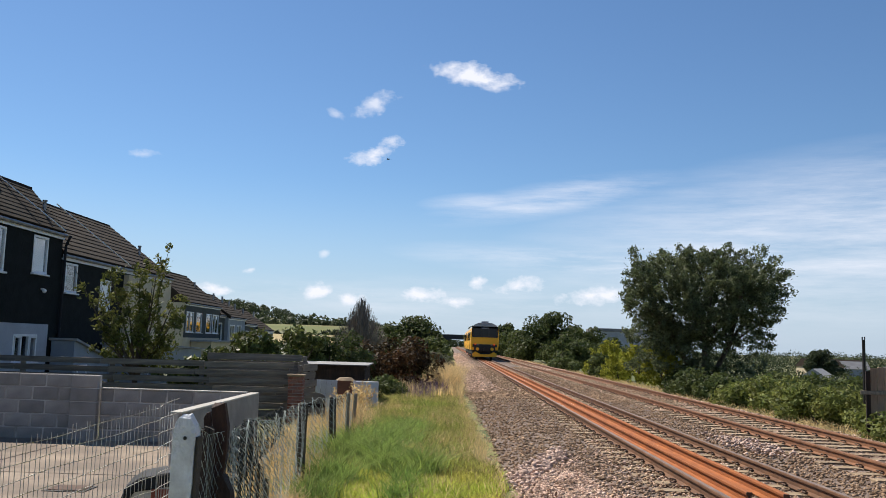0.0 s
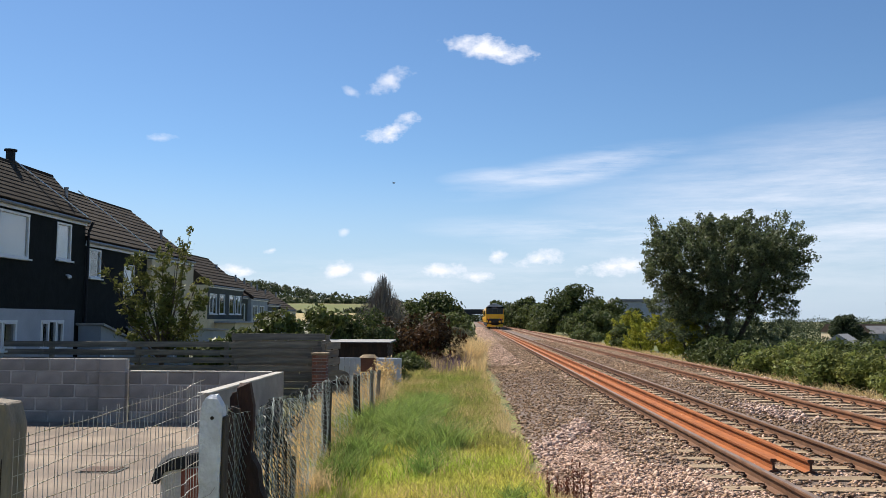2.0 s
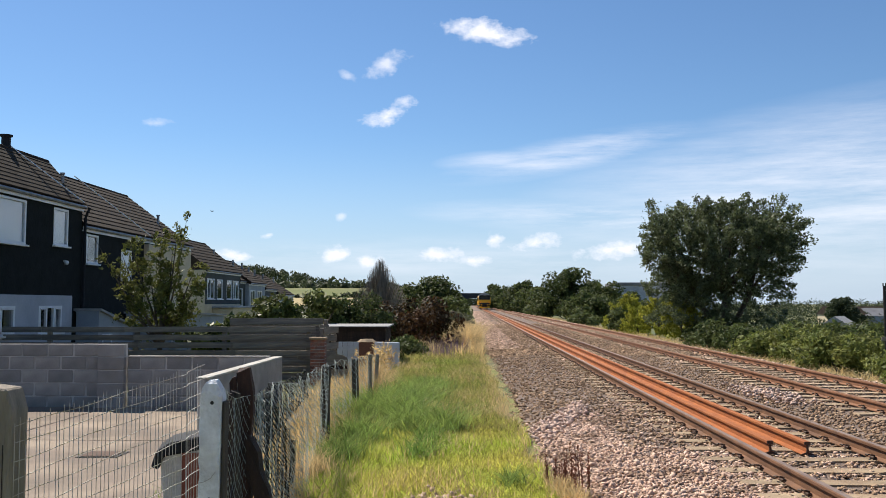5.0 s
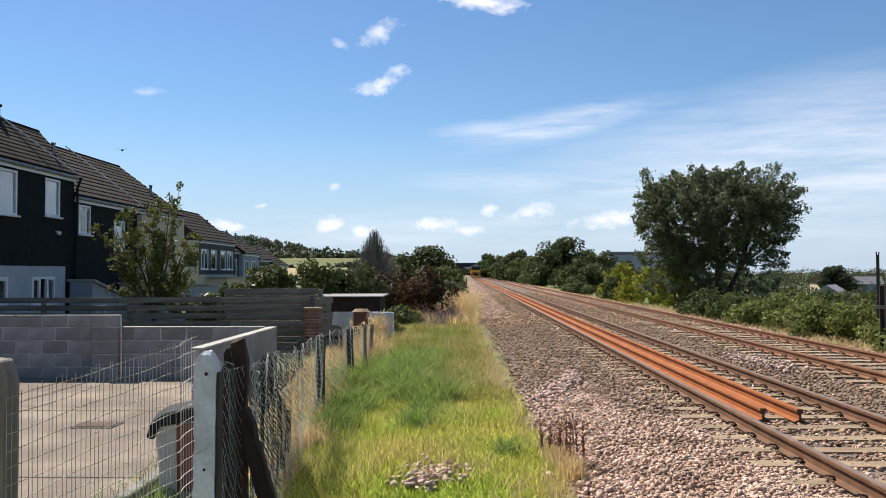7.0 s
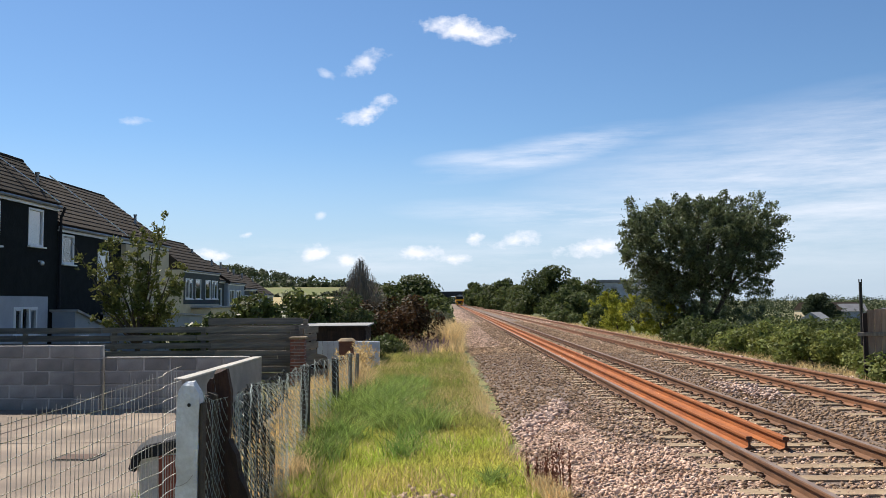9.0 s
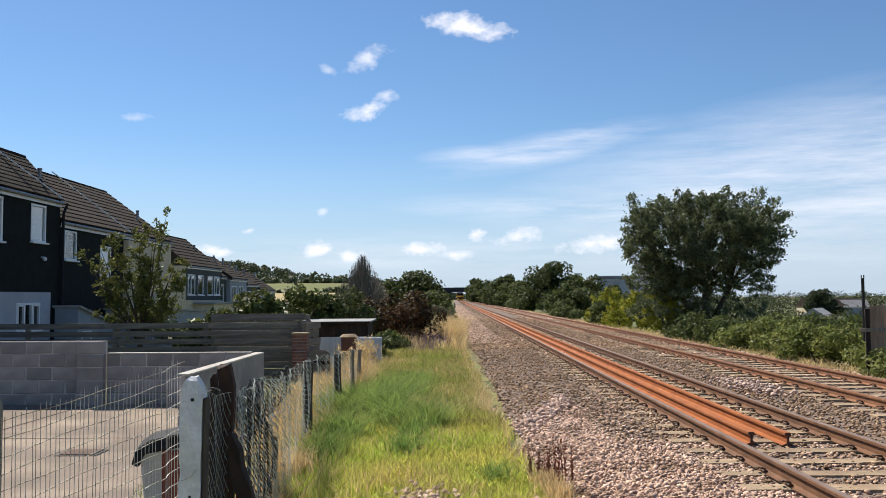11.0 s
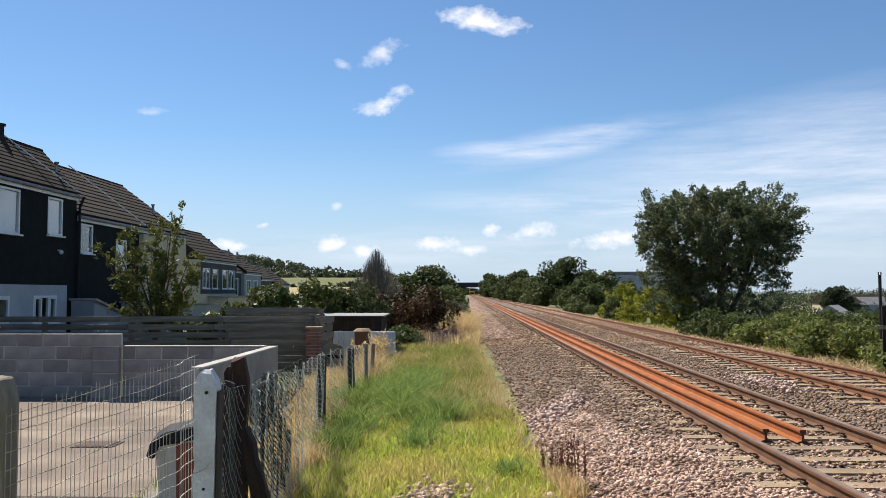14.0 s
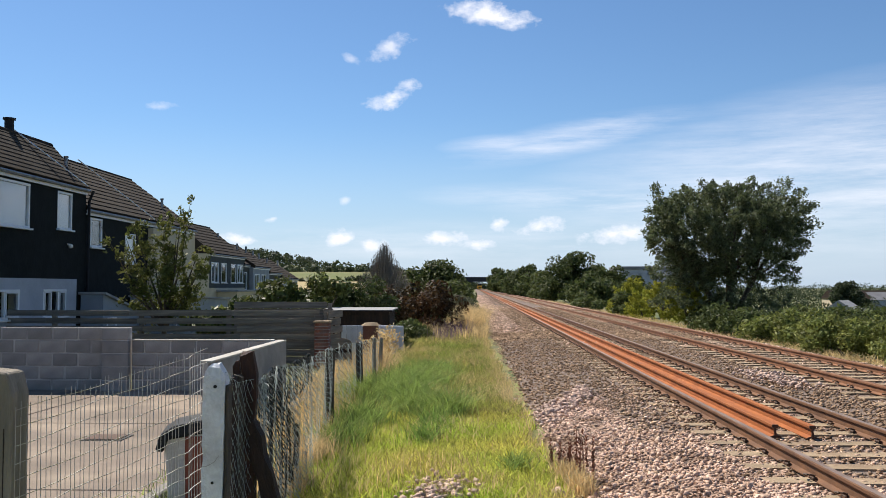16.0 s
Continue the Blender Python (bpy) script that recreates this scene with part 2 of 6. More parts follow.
M = dict(
    ground=mat("meadow", (0.09, 0.12, 0.035), (0.15, 0.14, 0.06), 0.3, 0.95, bump=0.6, fine=14, stain=(0.2, 0.16, 0.08)),
    verge=mat("verge_soil", (0.2, 0.21, 0.055), (0.27, 0.22, 0.09), 1.5, 0.95, bump=0.8, fine=40, stain=(0.14, 0.17, 0.04)),
    field=mat("field", (0.12, 0.145, 0.035), (0.18, 0.16, 0.06), 0.03, 0.95, bump=0, fine=1.5),
    stubble=mat("stubble_field", (0.42, 0.33, 0.16), (0.34, 0.27, 0.13), 0.05, 0.95, bump=0, fine=1.5),
    ballast=mat("ballast_bed", (0.27, 0.2, 0.155), (0.16, 0.115, 0.088), 5, 0.92, bump=1.0, fine=24, dist=0.05, stain=(0.12, 0.07, 0.045)),
    stone=mat("ballast_stone", (0.66, 0.47, 0.365), (0.47, 0.32, 0.235), 3.0, 0.95, gloss=0.1, bump=0.3, fine=50, island=0.42, stain=(0.2, 0.12, 0.07), stain_amount=0.6),
    brownstone=mat("dirty_ballast_stone", (0.38, 0.265, 0.175), (0.22, 0.14, 0.088), 3.0, 0.95, gloss=0.1, bump=0.3, fine=50, island=0.45),
    whitestone=mat("fresh_stone", (0.62, 0.455, 0.37), (0.48, 0.345, 0.275), 4.0, 0.95, gloss=0.1, bump=0.3, fine=50, island=0.25),
    concrete=mat("sleeper_concrete", (0.38, 0.285, 0.18), (0.26, 0.19, 0.12), 5, 0.9, bump=0.4, fine=50, rand=0.2, stain=(0.28, 0.17, 0.1)),
    rail=mat("worn_rail_steel", (0.19, 0.09, 0.042), (0.12, 0.056, 0.028), 4, 0.8, 0.0, bump=0.25, fine=80),
    railhead=mat("polished_rail_head", (0.31, 0.22, 0.165), (0.23, 0.155, 0.11), 3, 0.5, 0.25, bump=0.1, fine=60),
    farrail=mat("rusty_rail_steel", (0.25, 0.11, 0.05), (0.17, 0.075, 0.035), 4, 0.75, bump=0.25, fine=80),
    rust=mat("bright_rust", (0.38, 0.12, 0.028), (0.29, 0.088, 0.022), 2.5, 0.85, bump=0.3, fine=70, stain=(0.24, 0.07, 0.025)),
    rustend=mat("dark_rust", (0.1, 0.045, 0.025), None, 5, 0.8),
    clip=mat("clip_steel", (0.06, 0.04, 0.03), (0.1, 0.055, 0.035), 9, 0.6, 0.4, rand=0.2),
    block=mat("concrete_block", (0.36, 0.33, 0.3), (0.27, 0.248, 0.225), 3, 0.9, bump=0.5, fine=90, rand=0.22, stain=(0.2, 0.195, 0.19)),
    mortar=mat("mortar", (0.56, 0.52, 0.48), (0.3, 0.275, 0.25), 2.2, 0.95, bump=0.4, fine=80),
    coping=mat("pale_coping", (0.55, 0.51, 0.45), (0.42, 0.39, 0.34), 4, 0.9, bump=0.4, fine=60),
    yard=mat("yard_concrete", (0.33, 0.258, 0.19), (0.22, 0.168, 0.13), 1.7, 0.9, bump=0.3, fine=45, stain=(0.15, 0.115, 0.09), stain_amount=0.75, stain_from=0.44),
    iron=mat("cast_iron", (0.05, 0.045, 0.04), None, 6, 0.6, 0.6),
    greywood=mat("weathered_boards", (0.25, 0.215, 0.175), (0.14, 0.122, 0.1), 5, 0.85, bump=0.5, fine=40, rand=0.2, stretch=(0.3, 1, 3), stain=(0.08, 0.085, 0.08)),
    darkwood=mat("dark_wood", (0.035, 0.02, 0.014), (0.014, 0.009, 0.007), 6, 0.85, bump=0.7, fine=40, stretch=(3, 3, 0.4), stain=(0.07, 0.035, 0.02)),
    rustwood=mat("rust_brown_wood", (0.06, 0.027, 0.017), (0.025, 0.013, 0.01), 7, 0.85, bump=0.7, fine=40, stretch=(3, 3, 0.4), stain=(0.02, 0.012, 0.01)),
    oldpost=mat("dark_weathered_post", (0.1, 0.082, 0.062), (0.05, 0.042, 0.034), 6, 0.9, bump=0.7, fine=50, stretch=(3, 3, 0.4)),
    postwood=mat("grey_post_wood", (0.3, 0.25, 0.19), (0.19, 0.16, 0.12), 6, 0.85, bump=0.5, fine=50, stretch=(3, 3, 0.4), stain=(0.1, 0.11, 0.06)),
    brownfence=mat("brown_fence_boards", (0.36, 0.25, 0.165), (0.26, 0.175, 0.12), 4, 0.85, bump=0.5, fine=40, rand=0.2, stretch=(3, 3, 0.4)),
    postpaint=mat("chipped_white_paint", (0.8, 0.81, 0.83), (0.7, 0.71, 0.73), 9, 0.7, bump=0.5, fine=50, stain=(0.34, 0.3, 0.25), stain_amount=0.4),
    wire=mat("galvanised_wire", (0.5, 0.49, 0.46), (0.38, 0.35, 0.31), 8, 0.5, 0.5, bump=0),
    net=mat("green_grey_netting", (0.42, 0.47, 0.43), (0.25, 0.3, 0.27), 3, 0.6, 0.0, bump=0),
    # near-black: doubled netting with the wall's shade put into its colour
    netshade=mat("shade_dark_netting", (0.026, 0.03, 0.027), (0.014, 0.017, 0.015), 3, 0.95, 0.0, bump=0),
    brick=mat("red_brick", (0.3, 0.115, 0.075), (0.2, 0.075, 0.05), 7, 0.9, bump=0.5, fine=70, rand=0.3, stain=(0.25, 0.22, 0.2)),
    rustpanel=mat("rust_brown_render", (0.2, 0.085, 0.06), (0.13, 0.06, 0.045), 4, 0.85, bump=0.4, fine=40),
    bluewhite=mat("pale_blue_boards", (0.6, 0.63, 0.68), (0.5, 0.53, 0.6), 4, 0.7, rand=0.08, bump=0.2),
    felt=mat("grey_felt_roof", (0.36, 0.355, 0.35), (0.28, 0.275, 0.27), 3, 0.9, bump=0.5, fine=60),
    darkgreen=mat("dark_tile_cladding", (0.012, 0.015, 0.015), (0.008, 0.01, 0.01), 4, 0.85, gloss=0.15, bump=0.5, fine=20),
    whitewall=mat("white_render", (0.45, 0.47, 0.52), (0.38, 0.4, 0.45), 2, 0.85, bump=0.3, fine=80, stain=(0.3, 0.31, 0.33), stain_amount=0.3),
    cream=mat("cream_render", (0.62, 0.52, 0.36), (0.54, 0.45, 0.31), 2, 0.85, bump=0.3, fine=80),
    upvc=mat("white_frame", (0.78, 0.79, 0.8), (0.72, 0.73, 0.74), 4, 0.4, bump=0),
    blind=mat("white_blind", (0.84, 0.86, 0.9), (0.78, 0.8, 0.84), 3, 0.8, bump=0),
    tile=mat("roof_tile", (0.046, 0.034, 0.025), (0.03, 0.023, 0.018), 1.6, 0.95, gloss=0.12, bump=0.5, fine=16, rand=0.16, stain=(0.055, 0.048, 0.037)),
    lead=mat("grey_metal", (0.3, 0.3, 0.31), None, 6, 0.5, 0.5),
    black=mat("black_plastic", (0.016, 0.017, 0.02), (0.024, 0.024, 0.028), 5, 0.7, gloss=0.2),
    bin=mat("pale_grey_plastic", (0.64, 0.59, 0.58), (0.54, 0.49, 0.48), 5, 0.6, bump=0.1),
    binred=mat("red_brown_plastic", (0.28, 0.07, 0.045), (0.2, 0.05, 0.035), 5, 0.6, bump=0.1),
    bark=mat("bark", (0.11, 0.085, 0.06), (0.06, 0.048, 0.036), 8, 0.9, bump=0.8, fine=30),
    yellow=mat("train_yellow", (0.95, 0.48, 0.02), (0.9, 0.45, 0.018), 0.8, 0.35, bump=0),
    trainroof=mat("train_roof_grey", (0.4, 0.41, 0.42), (0.3, 0.31, 0.32), 1, 0.7, bump=0),
    traindark=mat("train_underframe", (0.025, 0.024, 0.023), (0.04, 0.035, 0.03), 2, 0.7, bump=0),
    tail=mat("tail_lamp_red", (1.0, 0.06, 0.03), (1.0, 0.06, 0.03), 2, 0.4, bump=0, glow=1.2),
    bridge=mat("bridge_dark_brick", (0.05, 0.05, 0.055), (0.035, 0.035, 0.04), 1, 0.9, bump=0),
    slate=mat("slate_roof", (0.2, 0.2, 0.21), (0.15, 0.15, 0.16), 0.8, 0.8, bump=0, rand=0.2),
    leaf_tree=leafmat("tree_leaves", (0.092, 0.116, 0.052), (0.145, 0.165, 0.08), 0.55, 0.4, 0.45, 0.3),
    leaf_apple=leafmat("small_tree_leaves", (0.1, 0.12, 0.033), (0.175, 0.175, 0.052)),
    leaf_dark=leafmat("dark_hedge_leaves", (0.05, 0.07, 0.022), (0.085, 0.1, 0.032)),
    leaf_mid=leafmat("mid_hedge_leaves", (0.07, 0.095, 0.03), (0.11, 0.125, 0.04)),
    leaf_light=leafmat("bright_hedge_leaves", (0.14, 0.17, 0.042), (0.225, 0.23, 0.066)),
    leaf_yellow=leafmat("golden_conifer_leaves", (0.27, 0.29, 0.04), (0.4, 0.38, 0.06), 0.5, 0.45),
    leaf_red=leafmat("russet_bramble_leaves", (0.048, 0.034, 0.014), (0.085, 0.042, 0.02)),
    leaf_grey=leafmat("grey_shrub_leaves", (0.12, 0.13, 0.075), (0.17, 0.17, 0.1)),
    twig=mat("bare_twigs", (0.27, 0.235, 0.19), (0.19, 0.155, 0.125), 2, 0.9, bump=0, fine=3, island=0.3),
    grass=leafmat("grass_blades", (0.4, 0.49, 0.075), (0.58, 0.53, 0.13), 0.6, 0.6),
    roughgrass=leafmat("rough_grass_blades", (0.27, 0.31, 0.07), (0.4, 0.34, 0.12), 0.6, 0.5),
    tussock=leafmat("tussock_blades", (0.19, 0.29, 0.065), (0.31, 0.38, 0.1), 0.6, 0.5),
    leaf_vine=leafmat("vine_leaves", (0.07, 0.095, 0.026), (0.15, 0.16, 0.045), 0.6, 0.3, 0.5, 0.2),
    straw=leafmat("dry_grass_blades", (0.72, 0.55, 0.29), (0.6, 0.44, 0.22), 0.35, 0.45, 0.8),
    dock=mat("dry_dock_stems", (0.3, 0.12, 0.07), (0.2, 0.075, 0.045), 8, 0.9, bump=0, island=0.3),
    wood_far=leafmat("far_wood_leaves", (0.045, 0.062, 0.03), (0.07, 0.085, 0.042), 0.3),
)


def glass_material():
    m = bpy.data.materials.new("window_glass")
    m.use_nodes = True
    b = m.node_tree.nodes["Principled BSDF"]
    b.inputs["Base Color"].default_value = (0.92, 0.95, 0.96, 1)
    b.inputs["Transmission Weight"].default_value = 1.0
    b.inputs["Roughness"].default_value, b.inputs["IOR"].default_value = 0.02, 1.5
    return m


M["glass"] = glass_material()
M["darkglass"] = mat("tinted_glass", (0.012, 0.013, 0.015), (0.012, 0.013, 0.015), 2, 0.12, bump=0, gloss=0.3)


# ---- mesh tools ----
def mesh_of(name, bm, material, smooth=False):
    me = bpy.data.meshes.new(name)
    bm.normal_update()
    bm.to_mesh(me)
    bm.free()
    me.materials.append(M[material])
    if smooth:
        me.shade_smooth()
    return me


def part(name, bm, material, parent=None, label="", smooth=False):
    ob = new(name, mesh_of(name, bm, material, smooth))
    ob.parent = parent
    if label:
        tagged(ob, label)
    return ob


def np_mesh(name, verts, faces, material):
    """A mesh from arrays of corners and of faces with one number of corners each."""
    me = bpy.data.meshes.new(name)
    faces = np.asarray(faces, dtype=np.int32)
    n, k = faces.shape
    me.vertices.add(len(verts))
    me.vertices.foreach_set("co", np.asarray(verts, dtype=np.float32).ravel())
    me.loops.add(n * k)
    me.loops.foreach_set("vertex_index", faces.ravel())
    me.polygons.add(n)
    me.polygons.foreach_set("loop_start", np.arange(0, n * k, k, dtype=np.int32))
    me.update(calc_edges=True)
    me.materials.append(M[material])
    return me


def empty(name, m=None, parent=None):
    ob = new(name)
    ob.empty_display_size = 0.2
    ob.parent = parent
    if m is not None:
        ob.matrix_basis = m
    return ob


def box(bm, x0, x1, y0, y1, z0, z1, bevel=0.0, m=None):
    r = bmesh.ops.create_cube(bm, size=1.0)
    vs = r["verts"]
    for v in vs:
        v.co = Vector((x0 + (v.co.x + 0.5) * (x1 - x0), y0 + (v.co.y + 0.5) * (y1 - y0), z0 + (v.co.z + 0.5) * (z1 - z0)))
    if bevel:
        es = list({e for v in vs for e in v.link_edges})
        vs = [v for v in bmesh.ops.bevel(bm, geom=es, offset=bevel, segments=1, affect="EDGES")["verts"]]
    if m is not None:
        bmesh.ops.transform(bm, matrix=m, verts=list({v for v in vs}))
    return bm


def boxed(*a, **k):
    return box(bmesh.new(), *a, **k)


def prism(bm, profile, y0, y1, axis="y"):
    """A closed profile of (a, b) pairs drawn along y (a = x, b = z) or along x (a = y, b = z)."""
    rows = []
    for s in (y0, y1):
        rows.append([bm.verts.new((a, s, b) if axis == "y" else (s, a, b)) for a, b in profile])
    n = len(profile)
    for i in range(n):
        j = (i + 1) % n
        bm.faces.new((rows[0][i], rows[0][j], rows[1][j], rows[1][i]))
    bm.faces.new(rows[0][::-1])
    bm.faces.new(rows[1])
    bmesh.ops.recalc_face_normals(bm, faces=bm.faces)
    return bm


def tube(bm, points, radii, sides=6):
    """A tapered tube through the points."""
    rings = []
    for i, p in enumerate(points):
        p = Vector(p)
        d = (Vector(points[min(i + 1, len(points) - 1)]) - Vector(points[max(i - 1, 0)])).normalized()
        a = d.orthogonal().normalized()
        b = d.cross(a)
        r = radii[i] if hasattr(radii, "__len__") else radii
        rings.append([bm.verts.new(p + (a * math.cos(2 * math.pi * k / sides) + b * math.sin(2 * math.pi * k / sides)) * r) for k in range(sides)])
    for r0, r1 in zip(rings, rings[1:]):
        for k in range(sides):
            bm.faces.new((r0[k], r0[(k + 1) % sides], r1[(k + 1) % sides], r1[k]))
    bm.faces.new(rings[0][::-1])
    bm.faces.new(rings[-1])
    return bm


def cyl(bm, c, r, h, axis="z", sides=16, r2=None):
    rot = {"z": Matrix(), "x": Matrix.Rotation(math.pi / 2, 4, "Y"), "y": Matrix.Rotation(-math.pi / 2, 4, "X")}[axis]
    bmesh.ops.create_cone(bm, cap_ends=True, segments=sides, radius1=r, radius2=r if r2 is None else r2, depth=h, matrix=Matrix.Translation(c) @ rot)
    return bm


def rng(seed):
    return np.random.RandomState(seed)


def leaves(name, centres, radii, count, size, material, seed, parent=None, shell=0.55, flat=0.8, kind="", label=""):
    """Many small folded leaves spread over clumps: centres (n, 3), radii (n,)."""
    r = rng(seed)
    centres, radii = np.asarray(centres, float), np.asarray(radii, float)
    w = radii ** 2 / (radii ** 2).sum()
    k = r.choice(len(centres), count, p=w)
    d = r.normal(size=(count, 3))
    d /= np.linalg.norm(d, axis=1)[:, None]
    rad = radii[k] * (shell + (1.12 - shell) * r.rand(count) ** 0.7)
    p = centres[k] + d * rad[:, None] * np.array([1, 1, flat])
    nrm = d * 0.7 + r.normal(size=(count, 3)) * 0.6 + np.array([0, 0, 0.35])
    nrm /= np.linalg.norm(nrm, axis=1)[:, None]
    t = np.cross(nrm, r.normal(size=(count, 3)))
    t /= np.linalg.norm(t, axis=1)[:, None] + 1e-9
    b = np.cross(nrm, t)
    s = (size * (0.6 + 0.8 * r.rand(count)))[:, None]
    V = np.stack([p - t * s, p + b * s * 0.45 - nrm * s * 0.12, p + t * s, p - b * s * 0.45 - nrm * s * 0.12], 1).reshape(-1, 3)
    Fc = np.arange(count * 4).reshape(-1, 4)
    ob = new(name, np_mesh(name, V, Fc, material))
    ob.parent = parent
    return tagged(ob, label, kind=kind)


def sprays(name, bases, dirs, lengths, count, size, material, seed, parent=None, width=0.34, kind="", label=""):
    """Leaves set along many short leafy twigs, each from its base in its direction."""
    r = rng(seed)
    bases, dirs, lengths = np.asarray(bases, float), np.asarray(dirs, float), np.asarray(lengths, float)
    dirs = dirs / np.linalg.norm(dirs, axis=1)[:, None]
    k = r.choice(len(bases), count, p=lengths / lengths.sum())
    f = r.rand(count) ** 0.8
    off = r.normal(size=(count, 3)) * (lengths[k] * width * (1 - 0.65 * f) * 0.6)[:, None]
    p = bases[k] + dirs[k] * (lengths[k] * f)[:, None] + off
    t = dirs[k] * 0.7 + r.normal(size=(count, 3)) * 0.75
    t /= np.linalg.norm(t, axis=1)[:, None]
    nrm = np.cross(t, r.normal(size=(count, 3))) + np.array([0, 0, 0.5])
    nrm -= t * (nrm * t).sum(1)[:, None]
    nrm /= np.linalg.norm(nrm, axis=1)[:, None] + 1e-9
    b = np.cross(nrm, t)
    s = (size * (0.55 + 0.9 * r.rand(count)))[:, None]
    V = np.stack([p - t * s, p + b * s * 0.42 - nrm * s * 0.12, p + t * s, p - b * s * 0.42 - nrm * s * 0.12], 1).reshape(-1, 3)
    ob = new(name, np_mesh(name, V, np.arange(count * 4).reshape(-1, 4), material))
    ob.parent = parent
    return tagged(ob, label, kind=kind)


def clumps(seed, n, centre, half, rad, dome=True):
    """Clump centres filling an uneven dome with its base at the centre's height."""
    r = rng(seed)
    out, rr = [], []
    while len(out) < n:
        u = r.uniform(-1, 1, 3)
        if dome:
            u[2] = abs(u[2])
        q = np.linalg.norm(u)
        if q > 1 or (q < 0.45 and r.rand() < 0.6):
            continue
        out.append([centre[0] + u[0] * half[0], centre[1] + u[1] * half[1], centre[2] + u[2] * half[2]])
        rr.append(rad * r.uniform(0.6, 1.25))
    return np.array(out), np.array(rr)


# ---- ground ----
def smooth(a, b, v):
    t = min(1.0, max(0.0, (v - a) / (b - a)))
    return t * t * (3 - 2 * t)


def ground_z(x, y):
    z = -0.24
    if x < -4:
        z -= 1.0 * smooth(30, 75, y) * smooth(-4, -12, x)
        z += 8.4 * smooth(230, 330, y) * smooth(-10, -36, x) + 3.0 * smooth(400, 650, y) * smooth(-10, -50, x) + 11.0 * smooth(-88, -135, x) * smooth(370, 470, y)
    if x > 9.5:
        z -= 0.3 * smooth(9.5, 12, x) + 5.5 * smooth(14, 70, x)
    if abs(x - 5.7) < 4.6:
        z -= 0.22 * smooth(4.6, 4.0, abs(x - 5.7))
    return z


def build_ground():
    xs = sorted(set([-3000, -1500, -800, -400, -250, -160, -110, -80, -60, -45, -30, -24, -18, -14, -11, -9, -7, -5.5, -4] +
                    [-3.5 + 0.5 * i for i in range(34)] + [14, 16, 19, 23, 28, 34, 42, 55, 70, 90, 130, 200, 320, 500, 900, 1600, 3000]))
    ys = sorted(set([-300, -100, -40, -15, -5] + [2 * i for i in range(31)] + [65, 70, 75, 80, 90, 100, 120, 140, 170, 200, 230, 260, 290, 320, 350, 380, 410,
                     440, 480, 530, 600, 680, 760, 900, 1200, 1800, 3000, 4500]))
    V = [(x, y, ground_z(x, y) + (0.03 * noise.noise((x, y, 0)) if abs(x) < 15 and y < 60 else 0)) for y in ys for x in xs]
    n = len(xs)
    Fc = [(j * n + i, j * n + i + 1, (j + 1) * n + i + 1, (j + 1) * n + i) for j in range(len(ys) - 1) for i in range(n - 1)]
    tagged(new("ground", np_mesh("ground", V, Fc, "ground")), "rough green and brown open ground beside the railway", "ground", kind="structure")


def verge_edge(y):
    """x at which the grass of the verge gives way to ballast."""
    return 0.34 + 0.62 * math.exp(-(y - 6) / 13) + 0.06 * math.sin(y * 1.7) + 0.04 * math.sin(y * 4.1)


def build_verge():
    V, Fc = [], []
    ys = [0.5 * i for i in range(-10, 90)] + [45 + 3 * i for i in range(30)]
    nx = 17
    for y in ys:
        e = verge_edge(max(y, 0))
        for i in range(nx):
            f = i / (nx - 1)
            x = -2.9 + f * (e + 0.25 + 2.9)
            V.append((x, y, -0.19 + 0.05 * noise.noise((x * 1.3, y * 1.3, 3)) - 0.05 * smooth(0.85, 1, f)))
    for j in range(len(ys) - 1):
        for i in range(nx - 1):
            a = j * nx + i
            Fc.append((a, a + 1, a + nx + 1, a + nx))
    tagged(new("verge", np_mesh("verge", V, Fc, "verge")), "grassy earth verge between the fence and the ballast", "ground", kind="structure")


def field():
    for name, y0, y1, x0, x1, material, label in (("hill_field", 287, 326, -160, -16, "field", "pale green field on a hillside"),
                                                  ("stubble_field", 250, 281, -75, -12, "stubble", "straw-coloured stubble field on a hillside")):
        V, Fc, n, rows = [], [], 15, 8
        for j in range(rows):
            y = y0 + (y1 - y0) * j / (rows - 1)
            for i in range(n):
                x = x0 + (x1 - x0) * i / (n - 1)
                V.append((x, y, ground_z(x, y) + 0.35))
        for j in range(rows - 1):
            for i in range(n - 1):
                a = j * n + i
                Fc.append((a, a + 1, a + n + 1, a + n))
        tagged(new(name, np_mesh(name, V, Fc, material)), label, "field", kind="structure")


build_ground()
build_verge()
field()


# ---- railway ----
NEAR, FAR = 3.945, 7.51      # centre lines of the two tracks
GAUGE = 0.7525


def rail_profile(x):
    pts = [(-0.07, -0.155), (0.07, -0.155), (0.07, -0.145), (0.014, -0.125), (0.011, -0.045), (0.035, -0.035), (0.036, -0.008), (0.03, 0.0),
           (-0.03, 0.0), (-0.036, -0.008), (-0.035, -0.035), (-0.011, -0.045), (-0.014, -0.125), (-0.07, -0.145)]
    return [(x + a, b) for a, b in pts]


def ballast_bed():
    prof = [(0.3, -0.5), (0.45, -0.27), (1.35, -0.2), (2.2, -0.165), (2.6, -0.175), (5.3, -0.185), (5.7, -0.17), (6.1, -0.185), (8.9, -0.185), (9.3, -0.2), (9.9, -0.35), (10.2, -0.5)]
    ob = part("ballast_bed", prism(bmesh.new(), prof, -12, 900), "ballast")
    return tagged(ob, "grey-brown crushed stone ballast bed under two tracks", "ballast", kind="structure")


def ballast_z(x):
    xs = [0.45, 1.35, 2.2, 2.6, 5.3, 5.7, 6.1, 8.9, 9.3, 9.9]
    zs = [-0.27, -0.2, -0.165, -0.175, -0.185, -0.17, -0.185, -0.185, -0.2, -0.35]
    return np.interp(x, xs, zs)


